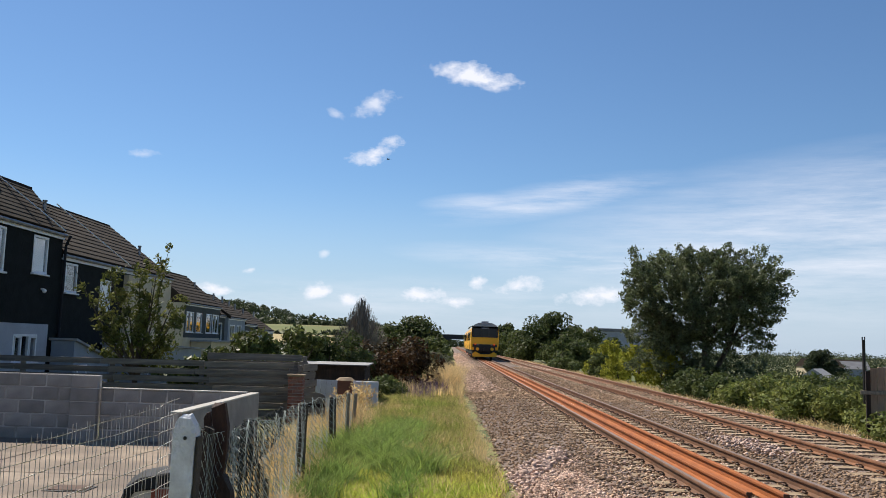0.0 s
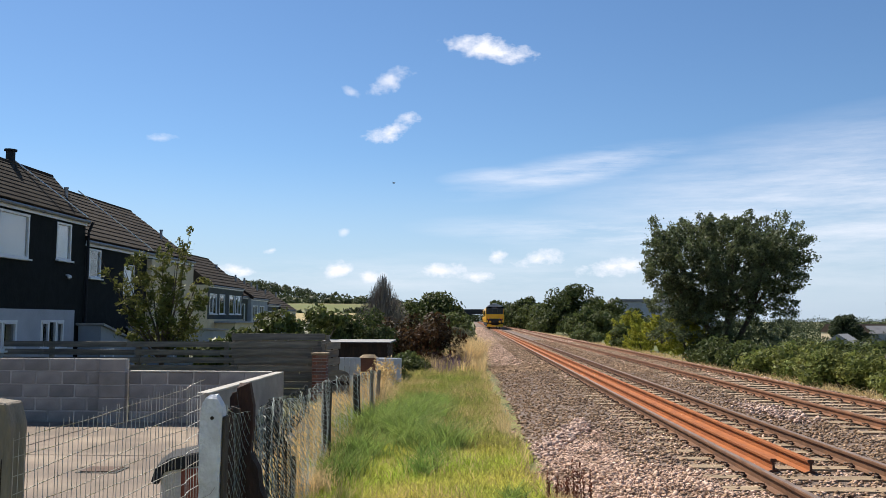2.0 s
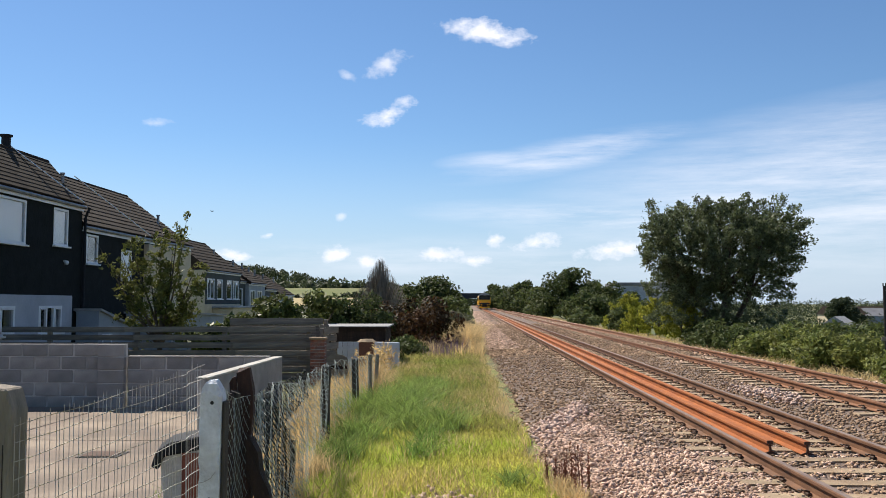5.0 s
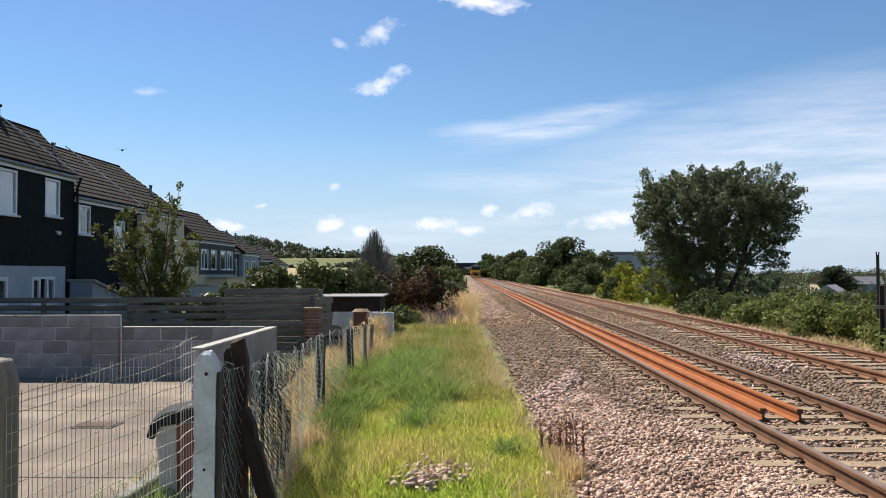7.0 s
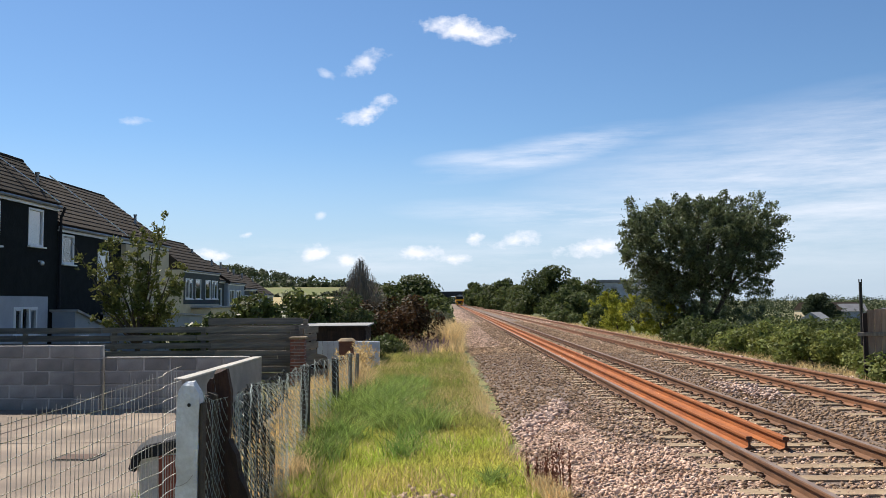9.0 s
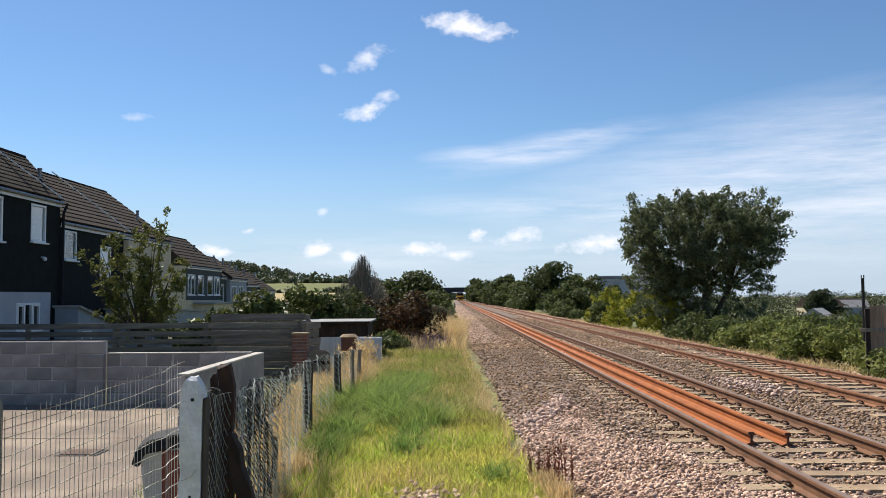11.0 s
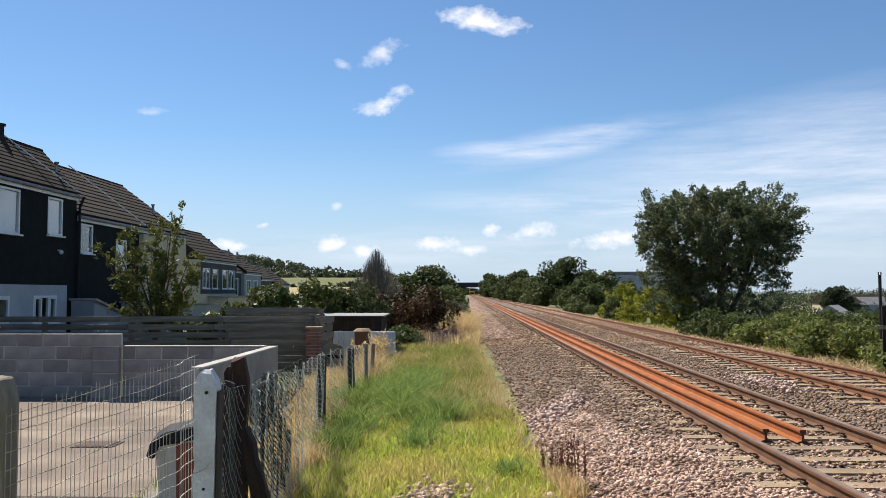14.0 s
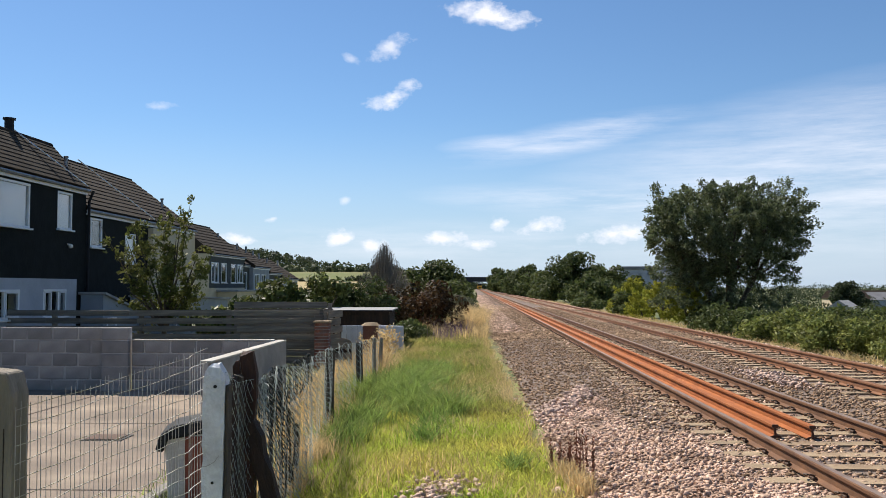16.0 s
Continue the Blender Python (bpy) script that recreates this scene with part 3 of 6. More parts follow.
STONE_FACES = np.array([(0, 3, 2, 1), (4, 5, 6, 7), (0, 1, 5, 4), (1, 2, 6, 5), (2, 3, 7, 6), (3, 0, 4, 7)])


def stone_verts(r, n, p, size, squash=0.7):
    """Rough angular stones with broken corners at the points p."""
    base = np.array([(-1, -1, -1), (1, -1, -1), (1, 1, -1), (-1, 1, -1), (-1, -1, 1), (1, -1, 1), (1, 1, 1), (-1, 1, 1)], float) * 0.62
    v = base[None] * (0.5 + 0.65 * r.rand(n, 8, 1)) * (0.7 + 0.6 * r.rand(n, 1, 3)) + r.normal(size=(n, 8, 3)) * 0.13
    q = r.normal(size=(n, 4))
    q /= np.linalg.norm(q, axis=1)[:, None]
    a, b, c, d = q.T
    R = np.stack([1 - 2 * (c * c + d * d), 2 * (b * c - a * d), 2 * (b * d + a * c), 2 * (b * c + a * d), 1 - 2 * (b * b + d * d), 2 * (c * d - a * b),
                  2 * (b * d - a * c), 2 * (c * d + a * b), 1 - 2 * (b * b + c * c)], 1).reshape(n, 3, 3)
    v = np.einsum("nij,nkj->nki", R, v) * (size * (0.55 + 0.8 * r.rand(n)))[:, None, None]
    v[:, :, 2] *= squash
    return v + p[:, None, :]


def stones(name, n, sample, size, material, seed, parent, label=""):
    r = rng(seed)
    p = sample(r, n)
    n = len(p)
    v = stone_verts(r, n, p, size)
    Fc = (STONE_FACES[None] + 8 * np.arange(n)[:, None, None]).reshape(-1, 4)
    ob = new(name, np_mesh(name, v.reshape(-1, 3), Fc, material))
    ob.parent = parent
    return tagged(ob, label, kind="stuff")


def brown_zone(x, y, r):
    """The dirtier ballast: a band beside the near rail beyond the pale heap, and the space between the tracks."""
    edge = 12.2 + 1.6 * (x - 0.7) + 0.5 * np.sin(x * 3)
    return ((x < 2.7) & (y > edge) & (y < 34)) | ((x > 2.0) & (x < 3.4) & (y > 10.8) & (r.rand(len(x)) < 0.8)) | ((x > 5.0) & (x < 6.3)) | ((np.abs(x - FAR) < 1.3) & (r.rand(len(x)) < 0.6)) | ((np.abs(x - NEAR) < 1.2) & (r.rand(len(x)) < 0.35)) | (r.rand(len(x)) < 0.14)


def build_ballast():
    bed = ballast_bed()

    def sampler(y0, y1, want_brown, x0=0.5, x1=9.6):
        def f(r, n):
            y = y0 + (y1 - y0) * r.rand(n) ** 1.5
            x = r.uniform(x0, x1, n)
            e = np.array([verge_edge(max(v, 0)) for v in y])
            keep = x > e + r.normal(size=n) * 0.12
            for c in (NEAR, FAR):
                for s in (-1, 1):
                    keep &= np.abs(x - c - s * GAUGE) > 0.09
            # sleepers stay mostly clear
            on = np.minimum(np.abs(x - NEAR), np.abs(x - FAR)) < 1.2
            ph = np.abs(((y + 0.1) / 0.65) % 1 - 0.5) * 0.65
            outer = (x < NEAR - 0.84) & (y > 11.5)       # ends buried under the shoulder
            keep &= ~(on & (ph < 0.1) & (r.rand(n) < np.where(outer, 0.25, 0.82)))
            keep &= brown_zone(x, y, r) == want_brown
            z = ballast_z(x) + r.uniform(-0.012, 0.018, n) + 0.012 * (outer & on)
            return np.stack([x, y, z], 1)[keep]
        return f

    stones("ballast_stones", 34000, sampler(5.8, 17, False, 0.6, 3.3), 0.0235, "stone", 17, bed, "pale grey and pinkish broken ballast stones")
    stones("ballast_stones", 52000, sampler(5.5, 26, False), 0.029, "stone", 3, bed, "pale grey and pinkish broken ballast stones")
    stones("ballast_stones", 14000, sampler(-8, 6, False), 0.036, "stone", 2, bed)
    stones("ballast_stones", 46000, sampler(8.0, 34, True), 0.032, "brownstone", 4, bed, "dirty brown ballast stones")
    stones("ballast_stones", 30000, sampler(26, 75, False), 0.05, "stone", 5, bed)
    stones("ballast_stones", 26000, sampler(30, 75, True), 0.055, "brownstone", 6, bed)
    stones("ballast_stones", 30000, sampler(70, 190, False), 0.085, "stone", 16, bed)

    def heap(r, n):     # a low ridge of fresh stone running up the shoulder
        f = r.rand(n)
        x, y = 0.8 + f * 1.15, 11.6 + f * 3.3
        return np.stack([x + r.normal(size=n) * (0.07 + 0.12 * (1 - f)), y + r.normal(size=n) * 0.25, ballast_z(x) + 0.015 + 0.05 * r.rand(n)], 1)

    stones("fresh_stones", 620, heap, 0.038, "whitestone", 7, bed, "fresh pale stone spilled in a ridge")

    def heap_b(r, n):
        return np.stack([5.75 + r.normal(size=n) * 0.2, 16.6 + r.normal(size=n) * 0.8, -0.13 + 0.06 * r.rand(n)], 1)

    stones("fresh_stones", 330, heap_b, 0.042, "whitestone", 8, bed, "fresh pale stone spilled between the tracks")
    # single stones that can be picked out near the verge
    r = rng(9)
    shapes = []
    for k in range(6):
        v = stone_verts(r, 1, np.zeros((1, 3)), 0.05)[0]
        shapes.append(np_mesh("stone", v, STONE_FACES, "stone"))
    for k in range(280):
        y = r.uniform(6.5, 10.5)
        x = r.uniform(verge_edge(y) + 0.1, 2.6)
        s = new("stone", shapes[k % 6])
        s.parent = bed
        s.matrix_basis = pose(x, y, float(ballast_z(x)) + 0.025, r.uniform(0, 360), r.uniform(0, 360), r.uniform(0, 360))


def clip_mesh():
    """A sprung steel rail clip with its cast shoulder."""
    bm = bmesh.new()
    box(bm, -0.045, 0.0, -0.05, 0.05, 0.0, 0.03, 0.006)
    pts = []
    for k in range(9):
        a = math.pi * 1.5 * k / 8
        pts.append((0.015 - 0.045 * math.cos(a), 0.05 * math.sin(a), 0.035 + 0.02 * math.sin(a * 0.7)))
    tube(bm, pts, 0.011, 5)
    return mesh_of("clip", bm, "clip")


def track(name, centre, steel, label, y_phase, clips_to):
    t = empty(name, pose(centre, 0, 0))
    tagged(t, label, "railway track", group="railway tracks")
    for s in (-1, 1):
        rail = part("rail", prism(bmesh.new(), rail_profile(s * GAUGE), -12, 900), steel, t)
        part("running_surface", boxed(s * GAUGE - 0.029, s * GAUGE + 0.029, -12, 900, 0.0, 0.003), "railhead" if steel == "rail" else "farrail", rail, "worn shiny running surface")
    bm = bmesh.new()
    prof = [(-1.25, -0.34), (1.25, -0.34), (1.25, -0.21), (1.235, -0.2), (0.45, -0.2), (0.4, -0.205), (-0.4, -0.205), (-0.45, -0.2), (-1.235, -0.2), (-1.25, -0.21)]
    prism(bm, prof, -0.115, 0.115)
    for v in bm.verts:
        v.co.z += 0.045
    sleeper_mesh = mesh_of("sleeper", bm, "concrete")
    clip = clip_mesh()
    r = rng(int(centre * 100))
    for k in range(300):
        y = -9.0 + 0.65 * k + y_phase
        s = new("sleeper", sleeper_mesh)
        s.parent = t
        s.matrix_basis = pose(r.uniform(-0.02, 0.02), y + r.uniform(-0.015, 0.015), r.uniform(-0.008, 0.006), 0, 0, r.uniform(-0.5, 0.5))
        if k < clips_to:
            for side in (-1, 1):
                for o in (-1, 1):
                    c = new("clip", clip)
                    c.parent = s
                    c.matrix_basis = pose(side * GAUGE + o * 0.085, 0, -0.152, 0, 0, 0 if o > 0 else 180)
    V, Fc = [], []
    for k in range(620):
        y = -9.0 + 0.65 * (300 + k) + y_phase
        a = len(V)
        V += [(-1.25, y - 0.115, -0.155), (1.25, y - 0.115, -0.155), (1.25, y + 0.115, -0.155), (-1.25, y + 0.115, -0.155),
              (-1.25, y - 0.115, -0.3), (1.25, y - 0.115, -0.3)]
        Fc += [(a, a + 1, a + 2, a + 3), (a + 4, a + 5, a + 1, a)]
    far = new("far_sleepers", np_mesh("far_sleepers", V, Fc, "concrete"))
    far.parent = t
    tagged(far, kind="stuff")
    return t


def spare_rail(x, y):
    ob = empty("spare_rail", pose(x, 0, -0.003))
    part("steel_bar", prism(bmesh.new(), rail_profile(0), y, 560), "rust", ob)
    part("cut_end", prism(bmesh.new(), [(a * 1.02, b * 1.01) for a, b in rail_profile(0)], y - 0.012, y), "rustend", ob, "dark sawn rail end")
    tagged(ob, "bright orange rusty spare rail lying between the running rails", "rail", group="spare rails")


build_ballast()
track("railway_track", NEAR, "rail", "railway track with worn brown steel rails on concrete sleepers", 0.18, 90)
track("railway_track", FAR, "farrail", "railway track with rusty rails on concrete sleepers", 0.4, 80)
spare_rail(3.58, 10.37)
spare_rail(3.99, 10.3)


def overbridge():
    b = empty("bridge", pose(0, 650, 0))
    bm = boxed(-16, 26, -3, 3, 5.6, 7.2)
    part("deck", bm, "bridge", b)
    part("parapet", boxed(-16, 26, -3.2, -2.9, 7.2, 9.2), "bridge", b)
    for x0, x1 in ((-16, -0.5), (12, 26)):
        part("abutment", boxed(x0, x1, -2.8, 2.8, -1, 5.6), "bridge", b)
    tagged(b, "dark road bridge crossing over the railway", "bridge")


overbridge()


# ---- yard ----
def yard():
    y = empty("yard", pose(0, 0, 0))
    bays = [(-14, -9.2), (-9.17, -6.2), (-6.17, -2.75)]
    rows = [(2.0, 7.4), (7.43, 11.0), (11.03, 14.6)]
    for x0, x1 in bays:
        for y0, y1 in rows:
            part("slab", boxed(x0, x1, y0, y1, -0.4, -0.14, 0.008), "yard", y)
    tagged(y, "worn pale concrete yard with stains and joints", "yard", kind="structure")
    k = empty("kerb", pose(-2.68, 2.0, -0.14))
    for i in range(13):
        part("kerb_stone", boxed(-0.06, 0.06, i * 0.92, i * 0.92 + 0.905, -0.2, 0.035 + 0.006 * (i % 3), 0.01), "block", k)
    tagged(k, "low concrete kerb along the yard's edge", "kerb")
    d = empty("drain_cover", pose(-4.3, 9.95, -0.136))
    part("frame", boxed(-0.24, 0.24, -0.2, 0.2, -0.02, 0.006, 0.004), "iron", d)
    part("lid", boxed(-0.2, 0.2, -0.16, 0.16, 0.006, 0.014, 0.004), "rustend", d)
    tagged(d, "dark iron drain cover in the concrete yard", "drain cover")


BLOCK = mesh_of("block", boxed(-0.211, 0.211, -0.05, 0.05, -0.1035, 0.1035, 0.012), "block")
HALF_BLOCK = mesh_of("half_block", boxed(-0.1, 0.1, -0.05, 0.05, -0.1035, 0.1035, 0.012), "block")


def block_wall(name, start, length, courses, along, label, thick=0.1):
    """Blocks in running bond from start; along is 'x' or 'y'."""
    w = empty(name, pose(*start, 0, 0, 0 if along == "x" else 90))
    part("mortar", boxed(0, length, -thick * 0.36, thick * 0.36, -0.3, courses * 0.225 - 0.01), "mortar", w)
    for c in range(courses):
        x = 0.0
        if c % 2:
            o = new("half_block", HALF_BLOCK)
            o.parent = w
            o.matrix_basis = pose(0.1075, 0, c * 0.225 + 0.1125)
            x = 0.225
        while x + 0.2 < length:
            half = x + 0.43 > length + 0.05
            o = new("half_block" if half else "block", HALF_BLOCK if half else BLOCK)
            o.parent = w
            o.matrix_basis = pose(x + (0.1075 if half else 0.2175), 0.002 * random.uniform(-1, 1), c * 0.225 + 0.1125, 0, 0, random.uniform(-0.3, 0.3))
            x += 0.225 if half else 0.45
    tagged(w, label, "wall", kind="structure")
    return w


yard()
w = block_wall("wall_back", (-14.0, 14.55, -0.18), 8.1, 5, "x", "tall grey concrete block wall at the back of the yard")
pier = part("pier", boxed(7.66, 8.1, -0.14, -0.052, -0.2, 1.11), "mortar", w, "projecting block pier")
for c in range(5):
    part("block", boxed(7.65, 8.11, -0.155, -0.05, c * 0.225 + 0.008, c * 0.225 + 0.216, 0.01), "block", pier)
w = block_wall("wall_low", (-5.87, 14.56, -0.18), 2.55, 4, "x", "lower grey concrete block wall at the back of the yard")
part("coping", boxed(0, 2.45, -0.065, 0.065, 0.892, 0.912, 0.004), "coping", w, "pale mortar capping")
w = block_wall("wall_side", (-3.29, 10.4, -0.18), 4.2, 4, "y", "rendered grey block wall beside the railway fence")
part("coping", boxed(0, 4.2, -0.075, 0.075, 0.88, 0.905, 0.005), "coping", w, "pale mortar capping")
part("render_coat", boxed(0, 4.2, -0.068, -0.052, -0.2, 0.88), "block", w, "smooth grey cement face")
part("render_coat", boxed(4.2, 4.215, -0.068, 0.05, -0.2, 0.88), "block", w, "smooth grey cement face")


# ---- fences of the yard ----
def board_fence(name, x0, x1, y, z0, z1, pitch, height, label, left_posts, lean=0.0):
    f = empty(name, pose(x0, y, z0))
    L = x1 - x0
    n = int((z1 - z0) / pitch)
    for k in range(n):
        z = z1 - z0 - (k + 1) * pitch + (pitch - height)
        o = 0.03 if k % 2 else -0.014
        cut = [0.0] + sorted(random.uniform(1.6, 2.4) + 2.1 * j for j in range(int(L / 2.2))) + [L]
        for a, b in zip(cut, cut[1:]):
            if b - a > 0.2:
                ob = part("board", boxed(0, b - a - 0.008, -0.011, 0.011, 0, height, 0.003), "greywood", f)
                ob.matrix_basis = pose(a, o, z, random.uniform(-2, 2), random.uniform(-0.25, 0.25), 0)
    for px in left_posts:
        part("post", boxed(px - 0.05, px + 0.05, 0.03, 0.12, -0.2, z1 - z0 - 0.03, 0.006), "greywood", f)
    tagged(f, label, "fence")
    return f


board_fence("board_fence", -14.2, -3.62, 20.0, -0.4, 1.08, 0.185, 0.132, "weathered grey fence of horizontal boards with gaps", [0.1, 2.1, 4.2, 6.3, 8.4, 10.4])
board_fence("board_fence", -6.0, -3.5, 21.2, -0.4, 1.26, 0.17, 0.16, "grey board fence standing behind another fence", [0.1, 1.25, 2.4])
g = board_fence("board_fence", 0, 0.8, 0, 0, 1.42, 0.185, 0.16, "short grey board fence return beside a brick pier", [0.08, 0.72])
g.matrix_basis = pose(-3.42, 19.95, -0.35, 0, 0, 75)


def brick_pier(x, y, z0, courses):
    p = empty("brick_pier", pose(x, y, z0))
    part("mortar", boxed(-0.15, 0.15, -0.15, 0.15, 0, courses * 0.075), "mortar", p)
    me = mesh_of("brick", boxed(-0.1075, 0.1075, -0.051, 0.051, -0.0325, 0.0325, 0.004), "brick")
    for c in range(courses):
        for q in range(4):
            a = 90 * q
            o = new("brick", me)
            o.parent = p
            off = (0.054 if c % 2 else -0.054)
            o.matrix_basis = pose(0, 0, 0, 0, 0, a) @ pose(off, -0.108, c * 0.075 + 0.0375)
    part("cap", boxed(-0.19, 0.19, -0.19, 0.19, courses * 0.075, courses * 0.075 + 0.05, 0.01), "concrete", p, "weathered concrete cap")
    tagged(p, "weathered red brick gate pier with a cap", "pier")


brick_pier(-3.5, 19.7, -0.4, 16)


def rendered_pier():
    p = empty("gate_pier", pose(-2.73, 22.6, -0.4))
    part("shaft", boxed(-0.185, 0.185, -0.185, 0.185, 0, 1.02, 0.015), "rustpanel", p)
    bm = bmesh.new()
    cyl(bm, (0, 0, 1.05), 0.25, 0.07, sides=20, r2=0.16)
    part("cap", bm, "concrete", p, "rounded pale cap")
    tagged(p, "rust-brown gate pier with a rounded pale cap", "pier")


rendered_pier()


def board_gate():
    gt = empty("gate", pose(-3.62, 23.3, -0.45))
    for k in range(10):
        part("board", boxed(k * 0.145, k * 0.145 + 0.138, -0.01, 0.01, 0, 1.03, 0.004), "bluewhite", gt)
    for z in (0.15, 0.8):
        part("ledge", boxed(0, 1.44, 0.01, 0.035, z, z + 0.1, 0.004), "bluewhite", gt)
    tagged(gt, "pale blue-white gate of vertical boards", "gate")
    dg = empty("garden_gate", pose(-3.0, 19.3, -0.4))
    bm = bmesh.new()
    prof = [(-0.24, 0), (0.24, 0), (0.24, 0.75)] + [(0.24 * math.cos(a), 0.75 + 0.13 * math.sin(a)) for a in (0.5, 1.0, 1.57, 2.1, 2.6)] + [(-0.24, 0.75)]
    prism(bm, prof, -0.02, 0.02)
    part("panel", bm, "greywood", dg)
    part("brace", boxed(-0.23, 0.23, -0.035, -0.02, 0.55, 0.63, 0.004), "darkwood", dg)
    tagged(dg, "dark garden gate with a curved top", "gate")
    # white wall piece beyond the pier
    wl = part("garden_wall", boxed(-2.5, -1.9, 23.0, 23.12, -0.45, 0.58, 0.01), "bluewhite")
    tagged(wl, "short pale painted garden wall", "wall")


board_gate()


def garden_shed():
    s = empty("shed", pose(-4.4, 24.6, -0.45))
    part("body", boxed(0.05, 1.95, 0.05, 1.8, 0, 1.37), "darkwood", s)
    for k in range(8):
        part("board", boxed(0.03, 1.97, 0.03, 0.05, k * 0.16, k * 0.16 + 0.15, 0.004), "darkwood", s)
    bm = bmesh.new()
    prism(bm, [(-0.1, 1.38), (1.9, 1.42), (1.9, 1.45), (-0.1, 1.42)], -0.05, 2.05, "x")
    part("roof", bm, "felt", s, "pale felt roof")
    part("fascia", boxed(-0.05, 2.05, -0.12, -0.1, 1.36, 1.41, 0.003), "darkwood", s)
    tagged(s, "low dark garden shed with a pale flat roof", "shed")


garden_shed()


# ---- wire fence along the verge ----
def pointed_post():
    p = empty("concrete_post", pose(-1.285, 4.2, -0.25, 0, 0.6, 0))
    r = rng(77)
    bm = bmesh.new()
    rows = []
    for z in np.linspace(0, 1.42, 24):      # slightly uneven, chipped arrises
        q = []
        for cx, cy in ((-1, -1), (-0.72, -1.0), (0.72, -1.0), (1, -0.8), (1, 1), (-1, 1)):
            c = 0.9 if r.rand() < 0.16 else 1.0
            q.append(bm.verts.new((cx * 0.051 * c + 0.0015 * r.normal(), cy * 0.05 * (c if cy > -0.9 else 1) + 0.001 * r.normal(), z)))
        rows.append(q)
    tip = [(-0.046, -0.045, 1.462), (-0.03, -0.046, 1.49), (0.03, -0.045, 1.485), (0.047, -0.034, 1.45), (0.045, 0.046, 1.45), (-0.044, 0.046, 1.46)]
    rows.append([bm.verts.new(c) for c in tip])
    rows.append([bm.verts.new((x * 0.3 + 0.002, y * 0.5, 1.507 - 0.006 * (k % 2))) for k, (x, y, z) in enumerate(tip)])
    for a, b in zip(rows, rows[1:]):
        for k in range(6):
            bm.faces.new((a[k], a[(k + 1) % 6], b[(k + 1) % 6], b[k]))
    bm.faces.new(rows[-1])
    bm.faces.new(rows[0][::-1])
    part("shaft", bm, "postpaint", p)
    part("bare_edge", boxed(0.053, 0.068, -0.03, 0.045, 0.0, 1.4, 0.004), "oldpost", p, "bare weathered timber strip")
    for x, z, w in ((0.008, 1.395, 0.009), (0.004, 0.93, 0.007)):
        bm = cyl(bmesh.new(), (x, -0.047, z), w, 0.012, "y", 9)
        part("wire_hole", bm, "iron", p)
    bm = tube(bmesh.new(), [(-0.05, -0.0525, 1.005), (-0.02, -0.0525, 1.012), (0.012, -0.0525, 1.03), (0.034, -0.0525, 1.062)], 0.0016, 4)
    part("crack", bm, "block", p)
    tagged(p, "pointed concrete fence post with chipped white paint", "fence post")
    q = empty("wooden_post", pose(-1.738, 3.1, -0.25))
    bm = bmesh.new()
    prism(bm, [(-0.085, 0), (0.075, 0), (0.075, 1.49), (0.052, 1.57), (-0.085, 1.585)], -0.06, 0.06)
    bmesh.ops.bevel(bm, geom=list(bm.edges), offset=0.006, segments=1, affect="EDGES")
    part("shaft", bm, "postwood", q)
    for x0, x1, z in ((-0.03, -0.026, 0.5), (0.02, 0.023, 0.2), (0.045, 0.048, 0.75)):
        part("drying_crack", boxed(x0, x1, -0.0615, -0.06, z, z + 0.62), "darkwood", q)
    tagged(q, "thick weathered wooden fence post", "fence post")


pointed_post()


def rough_timber(w, d, h, seed, broken=0.0):
    """A square timber with wavering faces and, if broken, a splintered top."""
    r = rng(seed)
    bm = bmesh.new()
    rows = []
    for k in range(13):
        z = h * k / 12
        ox, oy = 0.006 * r.normal(), 0.005 * r.normal()
        q = []
        for cx, cy in ((-1, -1), (0, -1.04), (1, -1), (1, 1), (0, 1.03), (-1, 1)):
            zz = z - (broken * r.rand() if k == 12 else 0)
            q.append(bm.verts.new((cx * w / 2 + ox + 0.003 * r.normal(), cy * d / 2 + oy + 0.003 * r.normal(), zz)))
        rows.append(q)
    for a, b in zip(rows, rows[1:]):
        for k in range(6):
            bm.faces.new((a[k], a[(k + 1) % 6], b[(k + 1) % 6], b[k]))
    bm.faces.new(rows[0][::-1])
    bm.faces.new(rows[-1])
    return bm


def dark_stakes():
    s = empty("timber_stake", pose(-1.225, 4.68, -0.25, 0, -0.5, 0))
    part("shaft", rough_timber(0.075, 0.07, 1.53, 601, 0.04), "rustwood", s)
    part("strip", rough_timber(0.03, 0.03, 1.5, 602, 0.06), "rustwood", s).matrix_basis = pose(-0.055, -0.02, 0)
    tagged(s, "rust-brown splintered upright timber stake", "stake")
    b = part("timber_brace", rough_timber(0.085, 0.07, 1.26, 603), "darkwood")
    b.matrix_basis = pose(-0.865, 4.66, -0.3, 0, -17.0, 0)
    tagged(b, "dark timber brace leaning against a stake", "stake")
    b2 = part("timber_board", rough_timber(0.085, 0.05, 1.41, 604, 0.02), "darkwood")
    b2.matrix_basis = pose(-1.31, 4.56, -0.25, 2, 0.5, 0)
    tagged(b2, "dark upright timber behind a concrete post", "stake")
    b3 = part("timber_board", rough_timber(0.05, 0.05, 1.42, 605, 0.03), "oldpost")
    b3.matrix_basis = pose(-1.255, 4.6, -0.25, 1, -0.5, 0)
    tagged(b3, "grey-brown upright timber among dark stakes", "stake")


dark_stakes()


